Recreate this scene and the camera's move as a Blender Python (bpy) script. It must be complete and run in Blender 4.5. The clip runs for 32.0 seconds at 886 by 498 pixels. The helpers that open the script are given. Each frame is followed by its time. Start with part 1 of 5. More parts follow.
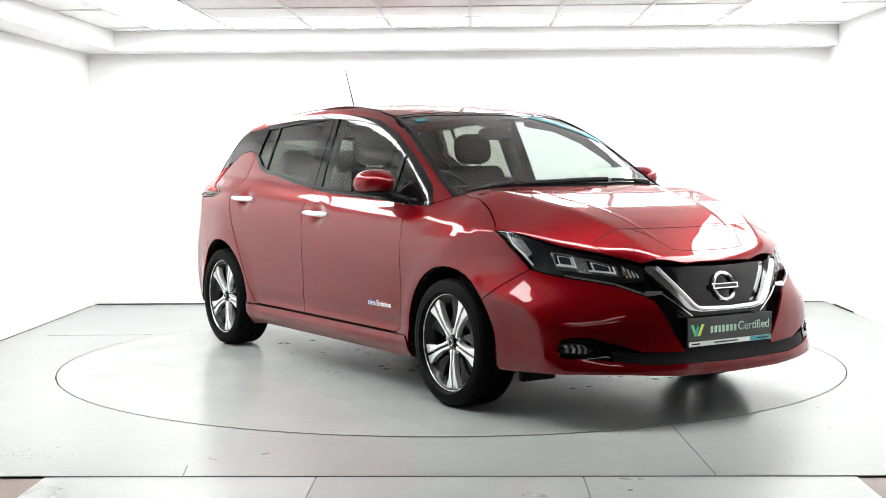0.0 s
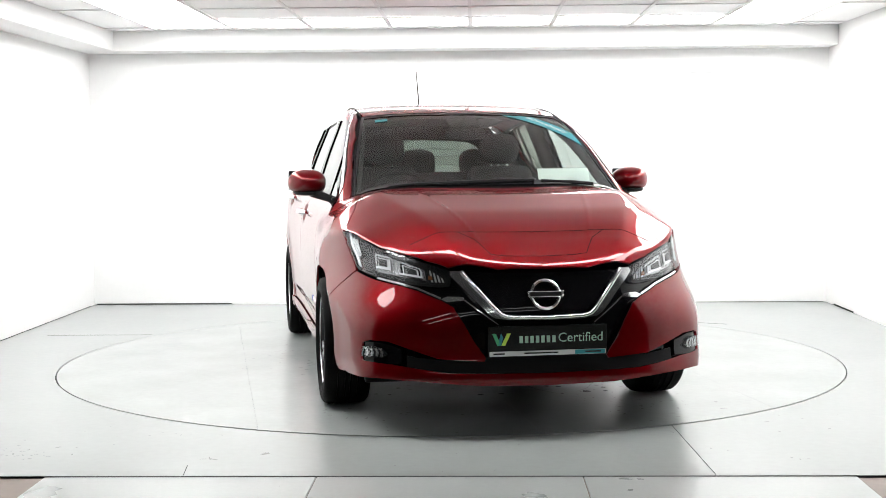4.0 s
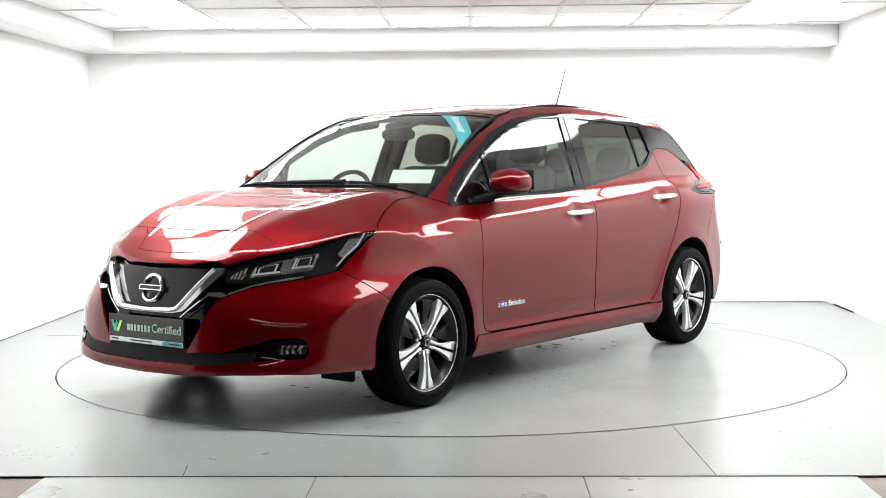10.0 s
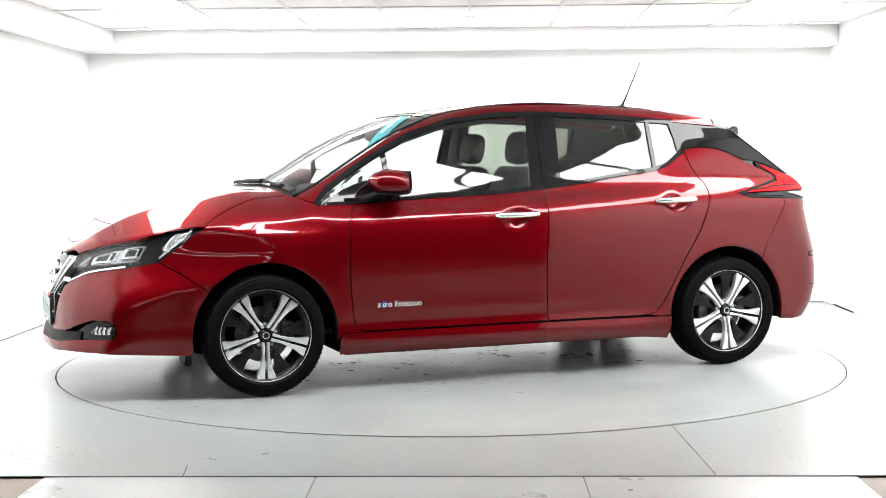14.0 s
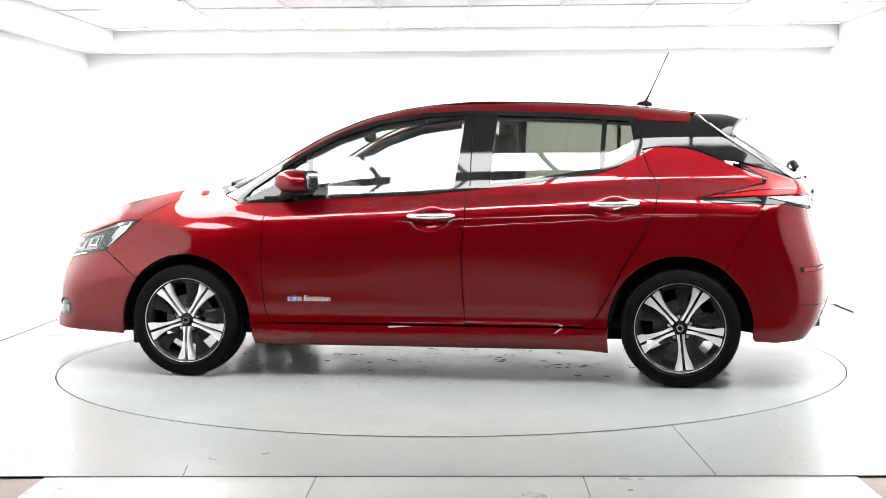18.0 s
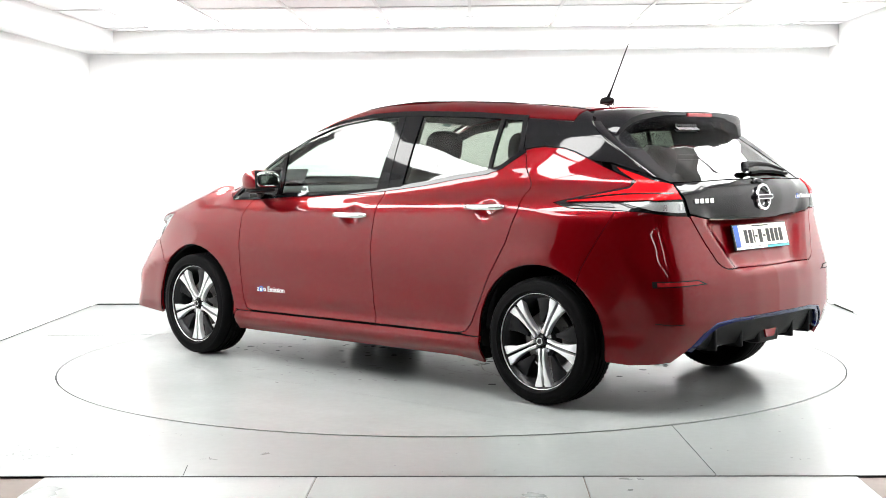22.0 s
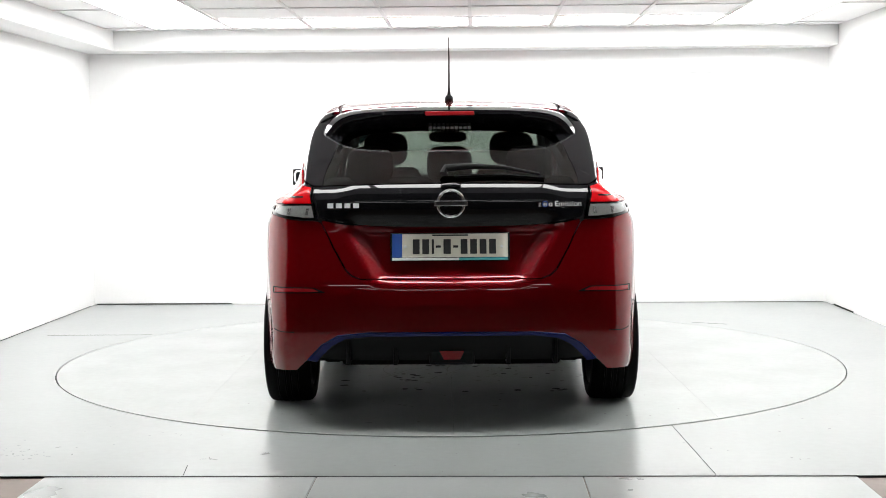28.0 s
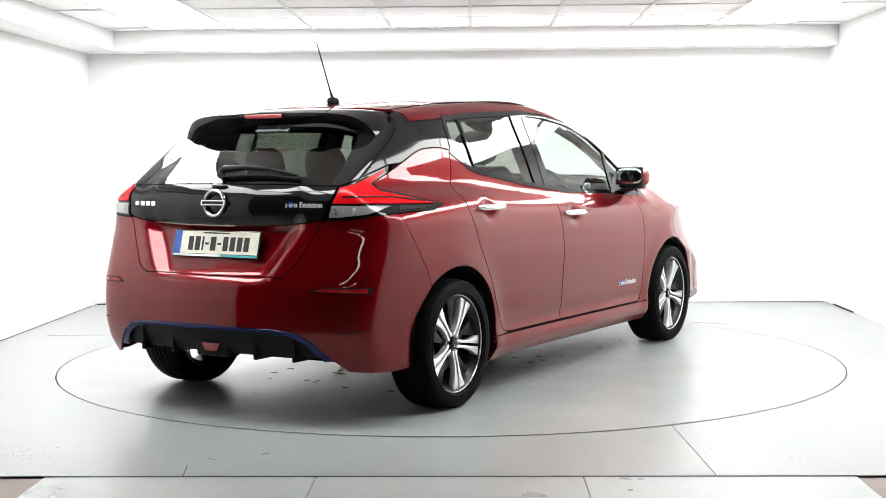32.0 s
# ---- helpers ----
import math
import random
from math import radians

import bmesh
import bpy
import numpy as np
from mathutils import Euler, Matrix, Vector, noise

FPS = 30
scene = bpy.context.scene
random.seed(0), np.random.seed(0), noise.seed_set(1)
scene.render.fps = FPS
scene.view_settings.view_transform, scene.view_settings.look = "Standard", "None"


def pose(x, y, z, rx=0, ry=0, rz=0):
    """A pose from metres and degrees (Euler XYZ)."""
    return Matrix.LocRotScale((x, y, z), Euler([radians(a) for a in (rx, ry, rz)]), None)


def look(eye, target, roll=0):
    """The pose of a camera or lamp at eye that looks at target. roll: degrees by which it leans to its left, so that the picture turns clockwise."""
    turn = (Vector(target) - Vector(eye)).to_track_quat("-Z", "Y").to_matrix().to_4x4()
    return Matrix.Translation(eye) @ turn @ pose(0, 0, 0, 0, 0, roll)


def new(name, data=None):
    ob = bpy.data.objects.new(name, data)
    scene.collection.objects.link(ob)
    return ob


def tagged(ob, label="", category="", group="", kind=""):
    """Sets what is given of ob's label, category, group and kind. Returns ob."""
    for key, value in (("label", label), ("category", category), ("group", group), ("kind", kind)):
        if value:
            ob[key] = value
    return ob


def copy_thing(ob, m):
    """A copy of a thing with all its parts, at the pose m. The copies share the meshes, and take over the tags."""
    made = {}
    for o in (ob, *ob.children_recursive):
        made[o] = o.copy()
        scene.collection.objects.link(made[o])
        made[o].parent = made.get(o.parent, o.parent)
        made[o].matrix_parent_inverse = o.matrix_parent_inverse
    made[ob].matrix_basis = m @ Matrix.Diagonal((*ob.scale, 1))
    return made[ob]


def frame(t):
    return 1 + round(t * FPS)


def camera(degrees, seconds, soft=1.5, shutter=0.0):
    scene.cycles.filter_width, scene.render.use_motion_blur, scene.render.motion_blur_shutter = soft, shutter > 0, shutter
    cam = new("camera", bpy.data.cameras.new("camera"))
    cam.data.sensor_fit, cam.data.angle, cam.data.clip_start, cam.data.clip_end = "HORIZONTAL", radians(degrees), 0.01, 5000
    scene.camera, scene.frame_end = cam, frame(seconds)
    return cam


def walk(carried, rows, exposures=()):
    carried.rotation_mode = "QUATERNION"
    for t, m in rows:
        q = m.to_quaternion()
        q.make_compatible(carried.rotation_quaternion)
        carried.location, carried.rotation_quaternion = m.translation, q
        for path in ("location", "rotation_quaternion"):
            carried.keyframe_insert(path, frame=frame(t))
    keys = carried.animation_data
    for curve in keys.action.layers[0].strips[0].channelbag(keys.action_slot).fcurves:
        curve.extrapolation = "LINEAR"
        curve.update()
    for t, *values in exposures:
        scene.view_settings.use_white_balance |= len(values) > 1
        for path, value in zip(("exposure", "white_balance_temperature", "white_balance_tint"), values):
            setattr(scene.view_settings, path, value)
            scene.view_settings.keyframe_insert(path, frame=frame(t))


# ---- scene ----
# camera: fixed on its stand
EYE = Vector((0.164, -7.959, 1.197))
PITCH, HEAD = radians(-3.889), radians(-1.474)
AIM = EYE + Vector((math.sin(HEAD) * math.cos(PITCH), math.cos(HEAD) * math.cos(PITCH), math.sin(PITCH)))
cam = camera(36.845, 32.0, soft=0.7)
walk(cam, [(0.0, look(EYE, AIM, -0.417)), (32.0, look(EYE, AIM, -0.417))],
     exposures=[(0, 0.23), (2, 0.15), (4, 0.05), (6, -0.05), (8, 0.00), (10, 0.20), (11, 0.29), (13, 0.45), (16, 0.59), (19, 0.63), (22, 0.55),
                (24, 0.37), (26, 0.17), (28, 0.05), (30, 0.09), (32, 0.19)])

# world: a dim neutral hall outside the booth
world = bpy.data.worlds.new("world")
world.use_nodes = True
world.node_tree.nodes["Background"].inputs[0].default_value = (0.9, 0.95, 1.0, 1)
world.node_tree.nodes["Background"].inputs[1].default_value = 0.06
scene.world = world


# ---------- materials ----------
def material(name, color, rough=0.5, metal=0.0, coat=0.0, coat_rough=0.03, spec=0.5, emit=0.0,
             grain=0.0, grain_scale=60.0, bump=0.0, stain=0.0, stain_scale=3.0, rough_var=0.0):
    m = bpy.data.materials.new(name)
    m.use_nodes = True
    nt = m.node_tree
    b = nt.nodes["Principled BSDF"]
    c = (*color, 1)
    b.inputs["Base Color"].default_value = c
    b.inputs["Roughness"].default_value = rough
    b.inputs["Metallic"].default_value = metal
    b.inputs["Coat Weight"].default_value = coat
    b.inputs["Coat Roughness"].default_value = coat_rough
    b.inputs["Specular IOR Level"].default_value = spec
    if emit:
        b.inputs["Emission Color"].default_value = c
        b.inputs["Emission Strength"].default_value = emit
    if grain or stain or bump or rough_var:
        tc = nt.nodes.new("ShaderNodeTexCoord")
        n1 = nt.nodes.new("ShaderNodeTexNoise")
        n1.inputs["Scale"].default_value, n1.inputs["Detail"].default_value = grain_scale, 4
        n2 = nt.nodes.new("ShaderNodeTexNoise")
        n2.inputs["Scale"].default_value, n2.inputs["Detail"].default_value = stain_scale, 6
        for n in (n1, n2):
            nt.links.new(tc.outputs["Object"], n.inputs["Vector"])
        h = nt.nodes.new("ShaderNodeHueSaturation")
        h.inputs["Color"].default_value = c
        a1 = nt.nodes.new("ShaderNodeMath"); a1.operation = "MULTIPLY_ADD"
        a1.inputs[1].default_value, a1.inputs[2].default_value = 2 * grain, 1 - grain
        a2 = nt.nodes.new("ShaderNodeMath"); a2.operation = "MULTIPLY_ADD"
        a2.inputs[1].default_value, a2.inputs[2].default_value = 2 * stain, -stain
        ad = nt.nodes.new("ShaderNodeMath"); ad.operation = "ADD"
        nt.links.new(n1.outputs["Fac"], a1.inputs[0])
        nt.links.new(n2.outputs["Fac"], a2.inputs[0])
        nt.links.new(a1.outputs[0], ad.inputs[0])
        nt.links.new(a2.outputs[0], ad.inputs[1])
        nt.links.new(ad.outputs[0], h.inputs["Value"])
        nt.links.new(h.outputs[0], b.inputs["Base Color"])
        if rough_var:
            rv = nt.nodes.new("ShaderNodeMath"); rv.operation = "MULTIPLY_ADD"
            rv.inputs[1].default_value, rv.inputs[2].default_value = 2 * rough_var, rough - rough_var
            nt.links.new(n2.outputs["Fac"], rv.inputs[0])
            nt.links.new(rv.outputs[0], b.inputs["Roughness"])
        if bump:
            bp = nt.nodes.new("ShaderNodeBump")
            bp.inputs["Strength"].default_value, bp.inputs["Distance"].default_value = bump, 0.002
            nt.links.new(n1.outputs["Fac"], bp.inputs["Height"])
            nt.links.new(bp.outputs[0], b.inputs["Normal"])
    return m


def glass_material(name, tint, ior=1.45, rough=0.0):
    """Thin sheet glass: tinted see-through with a Fresnel gloss."""
    m = bpy.data.materials.new(name)
    m.use_nodes = True
    nt = m.node_tree
    nt.nodes.clear()
    out = nt.nodes.new("ShaderNodeOutputMaterial")
    mix = nt.nodes.new("ShaderNodeMixShader")
    tr = nt.nodes.new("ShaderNodeBsdfTransparent")
    gl = nt.nodes.new("ShaderNodeBsdfGlossy")
    lw = nt.nodes.new("ShaderNodeLayerWeight")
    lw.inputs["Blend"].default_value = 0.5
    pw = nt.nodes.new("ShaderNodeMath"); pw.operation = "POWER"
    pw.inputs[1].default_value = 5.0
    fr = nt.nodes.new("ShaderNodeMath"); fr.operation = "MULTIPLY_ADD"
    r0 = ((ior - 1) / (ior + 1)) ** 2 * 2.2
    fr.inputs[1].default_value, fr.inputs[2].default_value = 1 - r0, r0
    nt.links.new(lw.outputs["Facing"], pw.inputs[0])
    nt.links.new(pw.outputs[0], fr.inputs[0])
    tr.inputs[0].default_value = (*tint, 1)
    gl.inputs["Roughness"].default_value = rough
    nt.links.new(fr.outputs[0], mix.inputs[0])
    nt.links.new(tr.outputs[0], mix.inputs[1])
    nt.links.new(gl.outputs[0], mix.inputs[2])
    nt.links.new(mix.outputs[0], out.inputs[0])
    return m


def lamp_material(name, color, strength):
    m = bpy.data.materials.new(name)
    m.use_nodes = True
    nt = m.node_tree
    nt.nodes.clear()
    out = nt.nodes.new("ShaderNodeOutputMaterial")
    em = nt.nodes.new("ShaderNodeEmission")
    em.inputs[0].default_value, em.inputs[1].default_value = (*color, 1), strength
    nt.links.new(em.outputs[0], out.inputs[0])
    return m


M_PAINT = material("red_paint", (0.125, 0.0006, 0.0029), 0.38, 0.62, 1.0, 0.005, spec=0.05, grain=0.06, grain_scale=900)
M_PAINT.node_tree.nodes["Principled BSDF"].inputs["Coat IOR"].default_value = 1.45
M_PAINT.node_tree.nodes["Principled BSDF"].inputs["Specular Tint"].default_value = (0.8, 0.15, 0.17, 1)
M_BLACK = material("gloss_black", (0.005, 0.005, 0.006), 0.05, 0, 0.0, 0.03, spec=0.30)
M_PLASTIC = material("black_plastic", (0.006, 0.006, 0.0065), 0.5, spec=0.12, grain=0.25, grain_scale=300, bump=0.3)
M_RUBBER = material("tyre_rubber", (0.0032, 0.0032, 0.0035), 0.6, spec=0.05, grain=0.3, grain_scale=160, bump=0.2, stain=0.25, stain_scale=12)
M_CHROME = material("chrome", (0.90, 0.91, 0.92), 0.07, 0.95)
M_ALLOY = material("machined_alloy", (0.86, 0.87, 0.88), 0.30, 0.75, 0.2, grain=0.05, grain_scale=200)
M_DARKALLOY = material("dark_wheel_paint", (0.010, 0.010, 0.011), 0.35, 0.3, 0.1, spec=0.2)
M_BRAKE = material("brake_steel", (0.10, 0.097, 0.093), 0.45, 0.8, stain=0.3, stain_scale=20)
M_GLASS = glass_material("window_glass", (0.72, 0.79, 0.755))
M_TINT = glass_material("tinted_glass", (0.15, 0.18, 0.155))
M_SIDETINT = glass_material("rear_door_glass", (0.33, 0.355, 0.31))
M_LENS = glass_material("lamp_lens", (0.93, 0.95, 0.96), 1.38)
M_REDLENS = material("red_lens", (0.46, 0.003, 0.006), 0.18, 0, 0.0, spec=0.15)
M_REFLEX = material("reflector_red", (0.22, 0.004, 0.007), 0.25, 0, 0.5, grain=0.3, grain_scale=250)
M_CLEARLENS = material("frosted_lens", (0.34, 0.35, 0.35), 0.25, 0.4, 0.3, grain=0.3, grain_scale=160)
M_AMBER = material("amber_lens", (0.12, 0.05, 0.02), 0.2, 0, 0.6)
M_LAMPDARK = material("lamp_bezel", (0.028, 0.028, 0.030), 0.25, 0.5)
M_SATIN = material("satin_silver", (0.62, 0.63, 0.64), 0.12, 0.95)
M_LAMPGREY = material("lamp_grey", (0.50, 0.50, 0.505), 0.2, 0.75, grain=0.04, grain_scale=40)
M_LAMPSILVER = material("lamp_silver", (0.78, 0.79, 0.80), 0.2, 0.5)
M_BLUE = material("blue_trim", (0.003, 0.006, 0.075), 0.12, 0.2, 0.15, spec=0.3)
M_FABRIC = material("dark_seat_fabric", (0.007, 0.007, 0.0075), 0.85, spec=0.1, grain=0.08, grain_scale=30)
M_TRIM = material("cabin_trim", (0.008, 0.008, 0.0085), 0.6, spec=0.12, grain=0.08, grain_scale=40)
M_HEADLINER = material("headliner", (0.018, 0.018, 0.0176), 0.9, grain=0.03, grain_scale=40)
M_UNDER = material("underbody", (0.006, 0.006, 0.006), 0.8, spec=0.08, grain=0.3, stain=0.3)
M_MIRROR = material("mirror_glass", (0.9, 0.92, 0.93), 0.01, 1.0)
M_PLATEBLACK = material("plate_black", (0.008, 0.012, 0.012), 0.25, 0, 0.3)
M_SILVER = material("silver_lettering", (0.78, 0.79, 0.80), 0.3, 0.2)
M_WHITE = material("white_print", (0.75, 0.77, 0.76), 0.5)
M_VINYL = material("white_vinyl", (0.92, 0.92, 0.92), 0.4)
M_PAPER = material("white_paper", (0.82, 0.84, 0.83), 0.6)
M_TEXT = material("pale_green_print", (0.42, 0.62, 0.52), 0.5)
M_GREEN = material("green_print", (0.10, 0.55, 0.25), 0.5)
M_LIME = material("lime_print", (0.55, 0.75, 0.10), 0.5)
M_TEAL = material("teal_print", (0.05, 0.33, 0.38), 0.5)
M_PLATE = material("plate_white", (0.72, 0.70, 0.60), 0.4, grain=0.06)
M_PLATEBLUE = material("plate_blue", (0.02, 0.08, 0.35), 0.4)
M_INK = material("plate_ink", (0.015, 0.015, 0.015), 0.5)
M_WALL = material("white_wall_paint", (0.75, 0.75, 0.75), 0.7, grain=0.02, stain=0.02, bump=0.1, grain_scale=40)
M_CEIL = material("ceiling_tile", (0.90, 0.90, 0.90), 0.9, grain=0.05, grain_scale=150)
M_TBAR = material("ceiling_grid_paint", (0.78, 0.78, 0.78), 0.6)
M_FLOOR = material("grey_floor_paint", (0.262, 0.277, 0.272), 0.24, 0, 0.0, grain=0.05, grain_scale=25, stain=0.025, stain_scale=1.3, rough_var=0.03)
M_DECK = material("worn_deck_paint", (0.285, 0.301, 0.296), 0.24, 0, 0.0, grain=0.06, grain_scale=25, stain=0.10, stain_scale=2.2, rough_var=0.05)
M_PLATEFLOOR = material("grey_steel_plate", (0.32, 0.336, 0.33), 0.30, 0.0, grain=0.07, grain_scale=60, stain=0.03, stain_scale=2.0, bump=0.1, rough_var=0.08)
M_BROWN = material("brown_hall_floor", (0.15, 0.10, 0.075), 0.5, grain=0.15, grain_scale=30, stain=0.2)
M_HALL = material("hall_wall", (0.06, 0.06, 0.06), 0.8, stain=0.1)
M_DIRT = material("floor_scuff", (0.03, 0.03, 0.029), 0.6, grain=0.3)
M_GAP = material("floor_joint", (0.02, 0.021, 0.021), 0.8, spec=0.1)
M_PANEL = lamp_material("luminous_panel", (1.0, 1.0, 0.985), 13.5)
M_BRIGHT = lamp_material("bright_luminous_panel", (1.0, 1.0, 0.985), 20.0)
M_STRIP = lamp_material("strip_lamp", (1.0, 1.0, 0.985), 9.0)


# ---------- mesh helpers ----------
def part(name, bm, mat, parent=None, label="", smooth=None):
    me = bpy.data.meshes.new(name)
    bm.normal_update()
    bm.to_mesh(me)
    bm.free()
    if smooth is not None:
        me.polygons.foreach_set("use_smooth", [True] * len(me.polygons))
        me.set_sharp_from_angle(angle=radians(smooth))
    ob = new(name, me)
    if mat:
        me.materials.append(mat)
    if parent is not None:
        ob.parent = parent
    if label:
        ob["label"] = label
    return ob


def box(bm, lo, hi, bevel=0.0, m=None, seg=2):
    r = bmesh.ops.create_cube(bm, size=1)
    vs = r["verts"]
    c = [(a + b) / 2 for a, b in zip(lo, hi)]
    s = [abs(b - a) for a, b in zip(lo, hi)]
    for v in vs:
        v.co = Vector((v.co.x * s[0] + c[0], v.co.y * s[1] + c[1], v.co.z * s[2] + c[2]))
    if bevel:
        es = list({e for v in vs for e in v.link_edges})
        r = bmesh.ops.bevel(bm, geom=es, offset=bevel, segments=seg, affect="EDGES", profile=0.5)
        vs = list({v for f in r["faces"] for v in f.verts} | {v for v in vs if v.is_valid})
    if m is not None:
        bmesh.ops.transform(bm, matrix=m, verts=vs)
    return bm


def boxed(lo, hi, bevel=0.0, m=None, seg=2):
    return box(bmesh.new(), lo, hi, bevel, m, seg)


def lathe(profile, n=48, axis="y", bm=None, closed=False):
    """Turned shape: profile of (radius, along) pairs about the axis."""
    bm = bm or bmesh.new()
    rings = []
    for r, a in profile:
        ring = []
        for i in range(n):
            t = 2 * math.pi * i / n
            c, s = r * math.cos(t), r * math.sin(t)
            ring.append(bm.verts.new((c, a, s) if axis == "y" else (c, s, a) if axis == "z" else (a, c, s)))
        rings.append(ring)
    pairs = list(zip(rings, rings[1:] + ([rings[0]] if closed else [])))
    if not closed:
        pairs = pairs[: len(rings) - 1]
    for p, q in pairs:
        for i in range(n):
            j = (i + 1) % n
            bm.faces.new((p[i], p[j], q[j], q[i]))
    bmesh.ops.recalc_face_normals(bm, faces=bm.faces)
    return bm


def tube(points, radius, n=8, bm=None, radii=None):
    bm = bm or bmesh.new()
    pts = [Vector(p) for p in points]
    rings = []
    for i, p in enumerate(pts):
        d = (pts[min(i + 1, len(pts) - 1)] - pts[max(i - 1, 0)]).normalized()
        a = d.orthogonal().normalized() if i == 0 else (rings_a - d * rings_a.dot(d)).normalized()
        rings_a = a
        b = d.cross(a)
        r = radii[i] if radii else radius
        rings.append([bm.verts.new(p + a * (r * math.cos(2 * math.pi * k / n)) + b * (r * math.sin(2 * math.pi * k / n))) for k in range(n)])
    for p, q in zip(rings, rings[1:]):
        for k in range(n):
            bm.faces.new((p[k], p[(k + 1) % n], q[(k + 1) % n], q[k]))
    bm.faces.new(rings[0][::-1])
    bm.faces.new(rings[-1])
    bmesh.ops.recalc_face_normals(bm, faces=bm.faces)
    return bm


def prism(outline, depth, m=None, bm=None, bevel=0.0):
    """Flat outline in xy, thickened from z 0 to depth."""
    bm = bm or bmesh.new()
    vs = [bm.verts.new((x, y, 0)) for x, y in outline]
    f = bm.faces.new(vs)
    r = bmesh.ops.extrude_face_region(bm, geom=[f])
    top = [v for v in r["geom"] if isinstance(v, bmesh.types.BMVert)]
    for v in top:
        v.co.z += depth
    allv = vs + top
    if bevel:
        es = [e for e in {e for v in top for e in v.link_edges} if all(w in top for w in e.verts)]
        r = bmesh.ops.bevel(bm, geom=es, offset=bevel, segments=2, affect="EDGES", profile=0.5)
        allv = list({v for v in allv if v.is_valid} | {v for g in r["faces"] for v in g.verts})
    bmesh.ops.recalc_face_normals(bm, faces=list({g for v in allv for g in v.link_faces}))
    if m is not None:
        bmesh.ops.transform(bm, matrix=m, verts=allv)
    return bm


def words(name, text, size, mat, parent, m, depth=0.001, label=""):
    """Raised lettering in the built-in font, turned into a mesh."""
    cu = bpy.data.curves.new(name, "FONT")
    cu.body, cu.size, cu.extrude, cu.align_x, cu.align_y = text, size, depth, "CENTER", "CENTER"
    tmp = bpy.data.objects.new(name, cu)
    scene.collection.objects.link(tmp)
    me = bpy.data.meshes.new_from_object(tmp.evaluated_get(bpy.context.evaluated_depsgraph_get()))
    bpy.data.objects.remove(tmp)
    bpy.data.curves.remove(cu)
    me.transform(m)
    me.materials.clear()
    me.materials.append(mat)
    ob = new(name, me)
    ob.parent = parent
    if label:
        ob["label"] = label
    return ob


def thing(name, label, category, group="", kind="", m=None):
    ob = new(name)
    ob.empty_display_size = 0.1
    if m is not None:
        ob.matrix_basis = m
    return tagged(ob, label, category, group, kind)

# ---------- the booth ----------
HALF, BACK, FRONT, CEIL = 3.03, 3.01, -3.0, 2.235
R_TABLE = 2.283


def annulus_floor():
    """Square booth floor with a round well for the turntable."""
    bm = bmesh.new()
    n = 128
    ring_t, ring_b, outer = [], [], []
    for i in range(n):
        a = 2 * math.pi * i / n
        c, s = math.cos(a), math.sin(a)
        k = min((HALF if c > 0 else HALF) / max(abs(c), 1e-6), (BACK if s > 0 else -FRONT) / max(abs(s), 1e-6))
        r = R_TABLE + 0.0075 + 0.017 * max(0.0, -s) ** 3
        ring_t.append(bm.verts.new((r * c, r * s, 0)))
        ring_b.append(bm.verts.new((r * c, r * s, -0.05)))
        outer.append(bm.verts.new((k * c, k * s, 0)))
    corner = {}
    for i in range(n):
        j = (i + 1) % n
        bm.faces.new((ring_t[i], ring_t[j], ring_b[j], ring_b[i]))
        a, b = outer[i].co, outer[j].co
        if abs(a.x - b.x) > 1e-6 and abs(a.y - b.y) > 1e-6:
            cv = bm.verts.new((math.copysign(HALF, a.x), BACK if a.y > 0 else FRONT, 0))
            bm.faces.new((ring_t[i], outer[i], cv, outer[j], ring_t[j]))
        else:
            bm.faces.new((ring_t[i], outer[i], outer[j], ring_t[j]))
    bmesh.ops.recalc_face_normals(bm, faces=bm.faces)
    return bm


floor = tagged(part("floor", annulus_floor(), M_FLOOR), "grey painted studio floor with scuffs around a turntable", "floor", kind="structure")
well = part("floor_well", boxed((-HALF, FRONT, -0.20), (HALF, BACK, -0.051)), M_GAP)
tagged(well, "dark pit under the turntable", "floor", kind="structure")

# step down to the lower plates in front of the booth
LOW = -0.003
plates = thing("front_plates", "row of grey painted steel plates along the booth's front edge", "floor", kind="structure")
xs = [-1.49, -0.45, 0.56, 1.585]
for a, b in zip(xs, xs[1:]):
    part("plate", boxed((a + 0.002, -4.6, LOW - 0.012), (b - 0.002, FRONT - 0.004, LOW), 0.002), M_PLATEFLOOR, plates)
hall = tagged(part("hall_floor", boxed((-9, -14, -0.14), (9, FRONT - 0.006, -0.008)), M_BROWN), "brown hall floor in front of the booth", "floor", kind="structure")

tagged(part("wall_back", boxed((-HALF - 0.15, BACK, -0.05), (HALF + 0.15, BACK + 0.15, 2.6)), M_WALL), "plain white painted studio back wall", "wall", kind="structure")
tagged(part("wall_left", boxed((-HALF - 0.15, FRONT, -0.05), (-HALF, BACK, 2.6)), M_WALL), "plain white painted studio side wall", "wall", kind="structure")
tagged(part("wall_right", boxed((HALF, FRONT, -0.05), (HALF + 0.15, BACK, 2.6)), M_WALL), "plain white painted studio side wall", "wall", kind="structure")
D_BEAM, Z_BEAM = 0.29, 2.075
tagged(part("beam_back", boxed((-HALF, BACK - D_BEAM, Z_BEAM), (HALF, BACK, CEIL), 0.006), M_WALL), "white boxed beam under the ceiling along the back wall", "beam", kind="structure")
tagged(part("beam_left", boxed((-HALF, FRONT, Z_BEAM), (-HALF + D_BEAM, BACK - D_BEAM, CEIL), 0.006), M_WALL), "white boxed beam under the ceiling along the side wall", "beam", kind="structure")
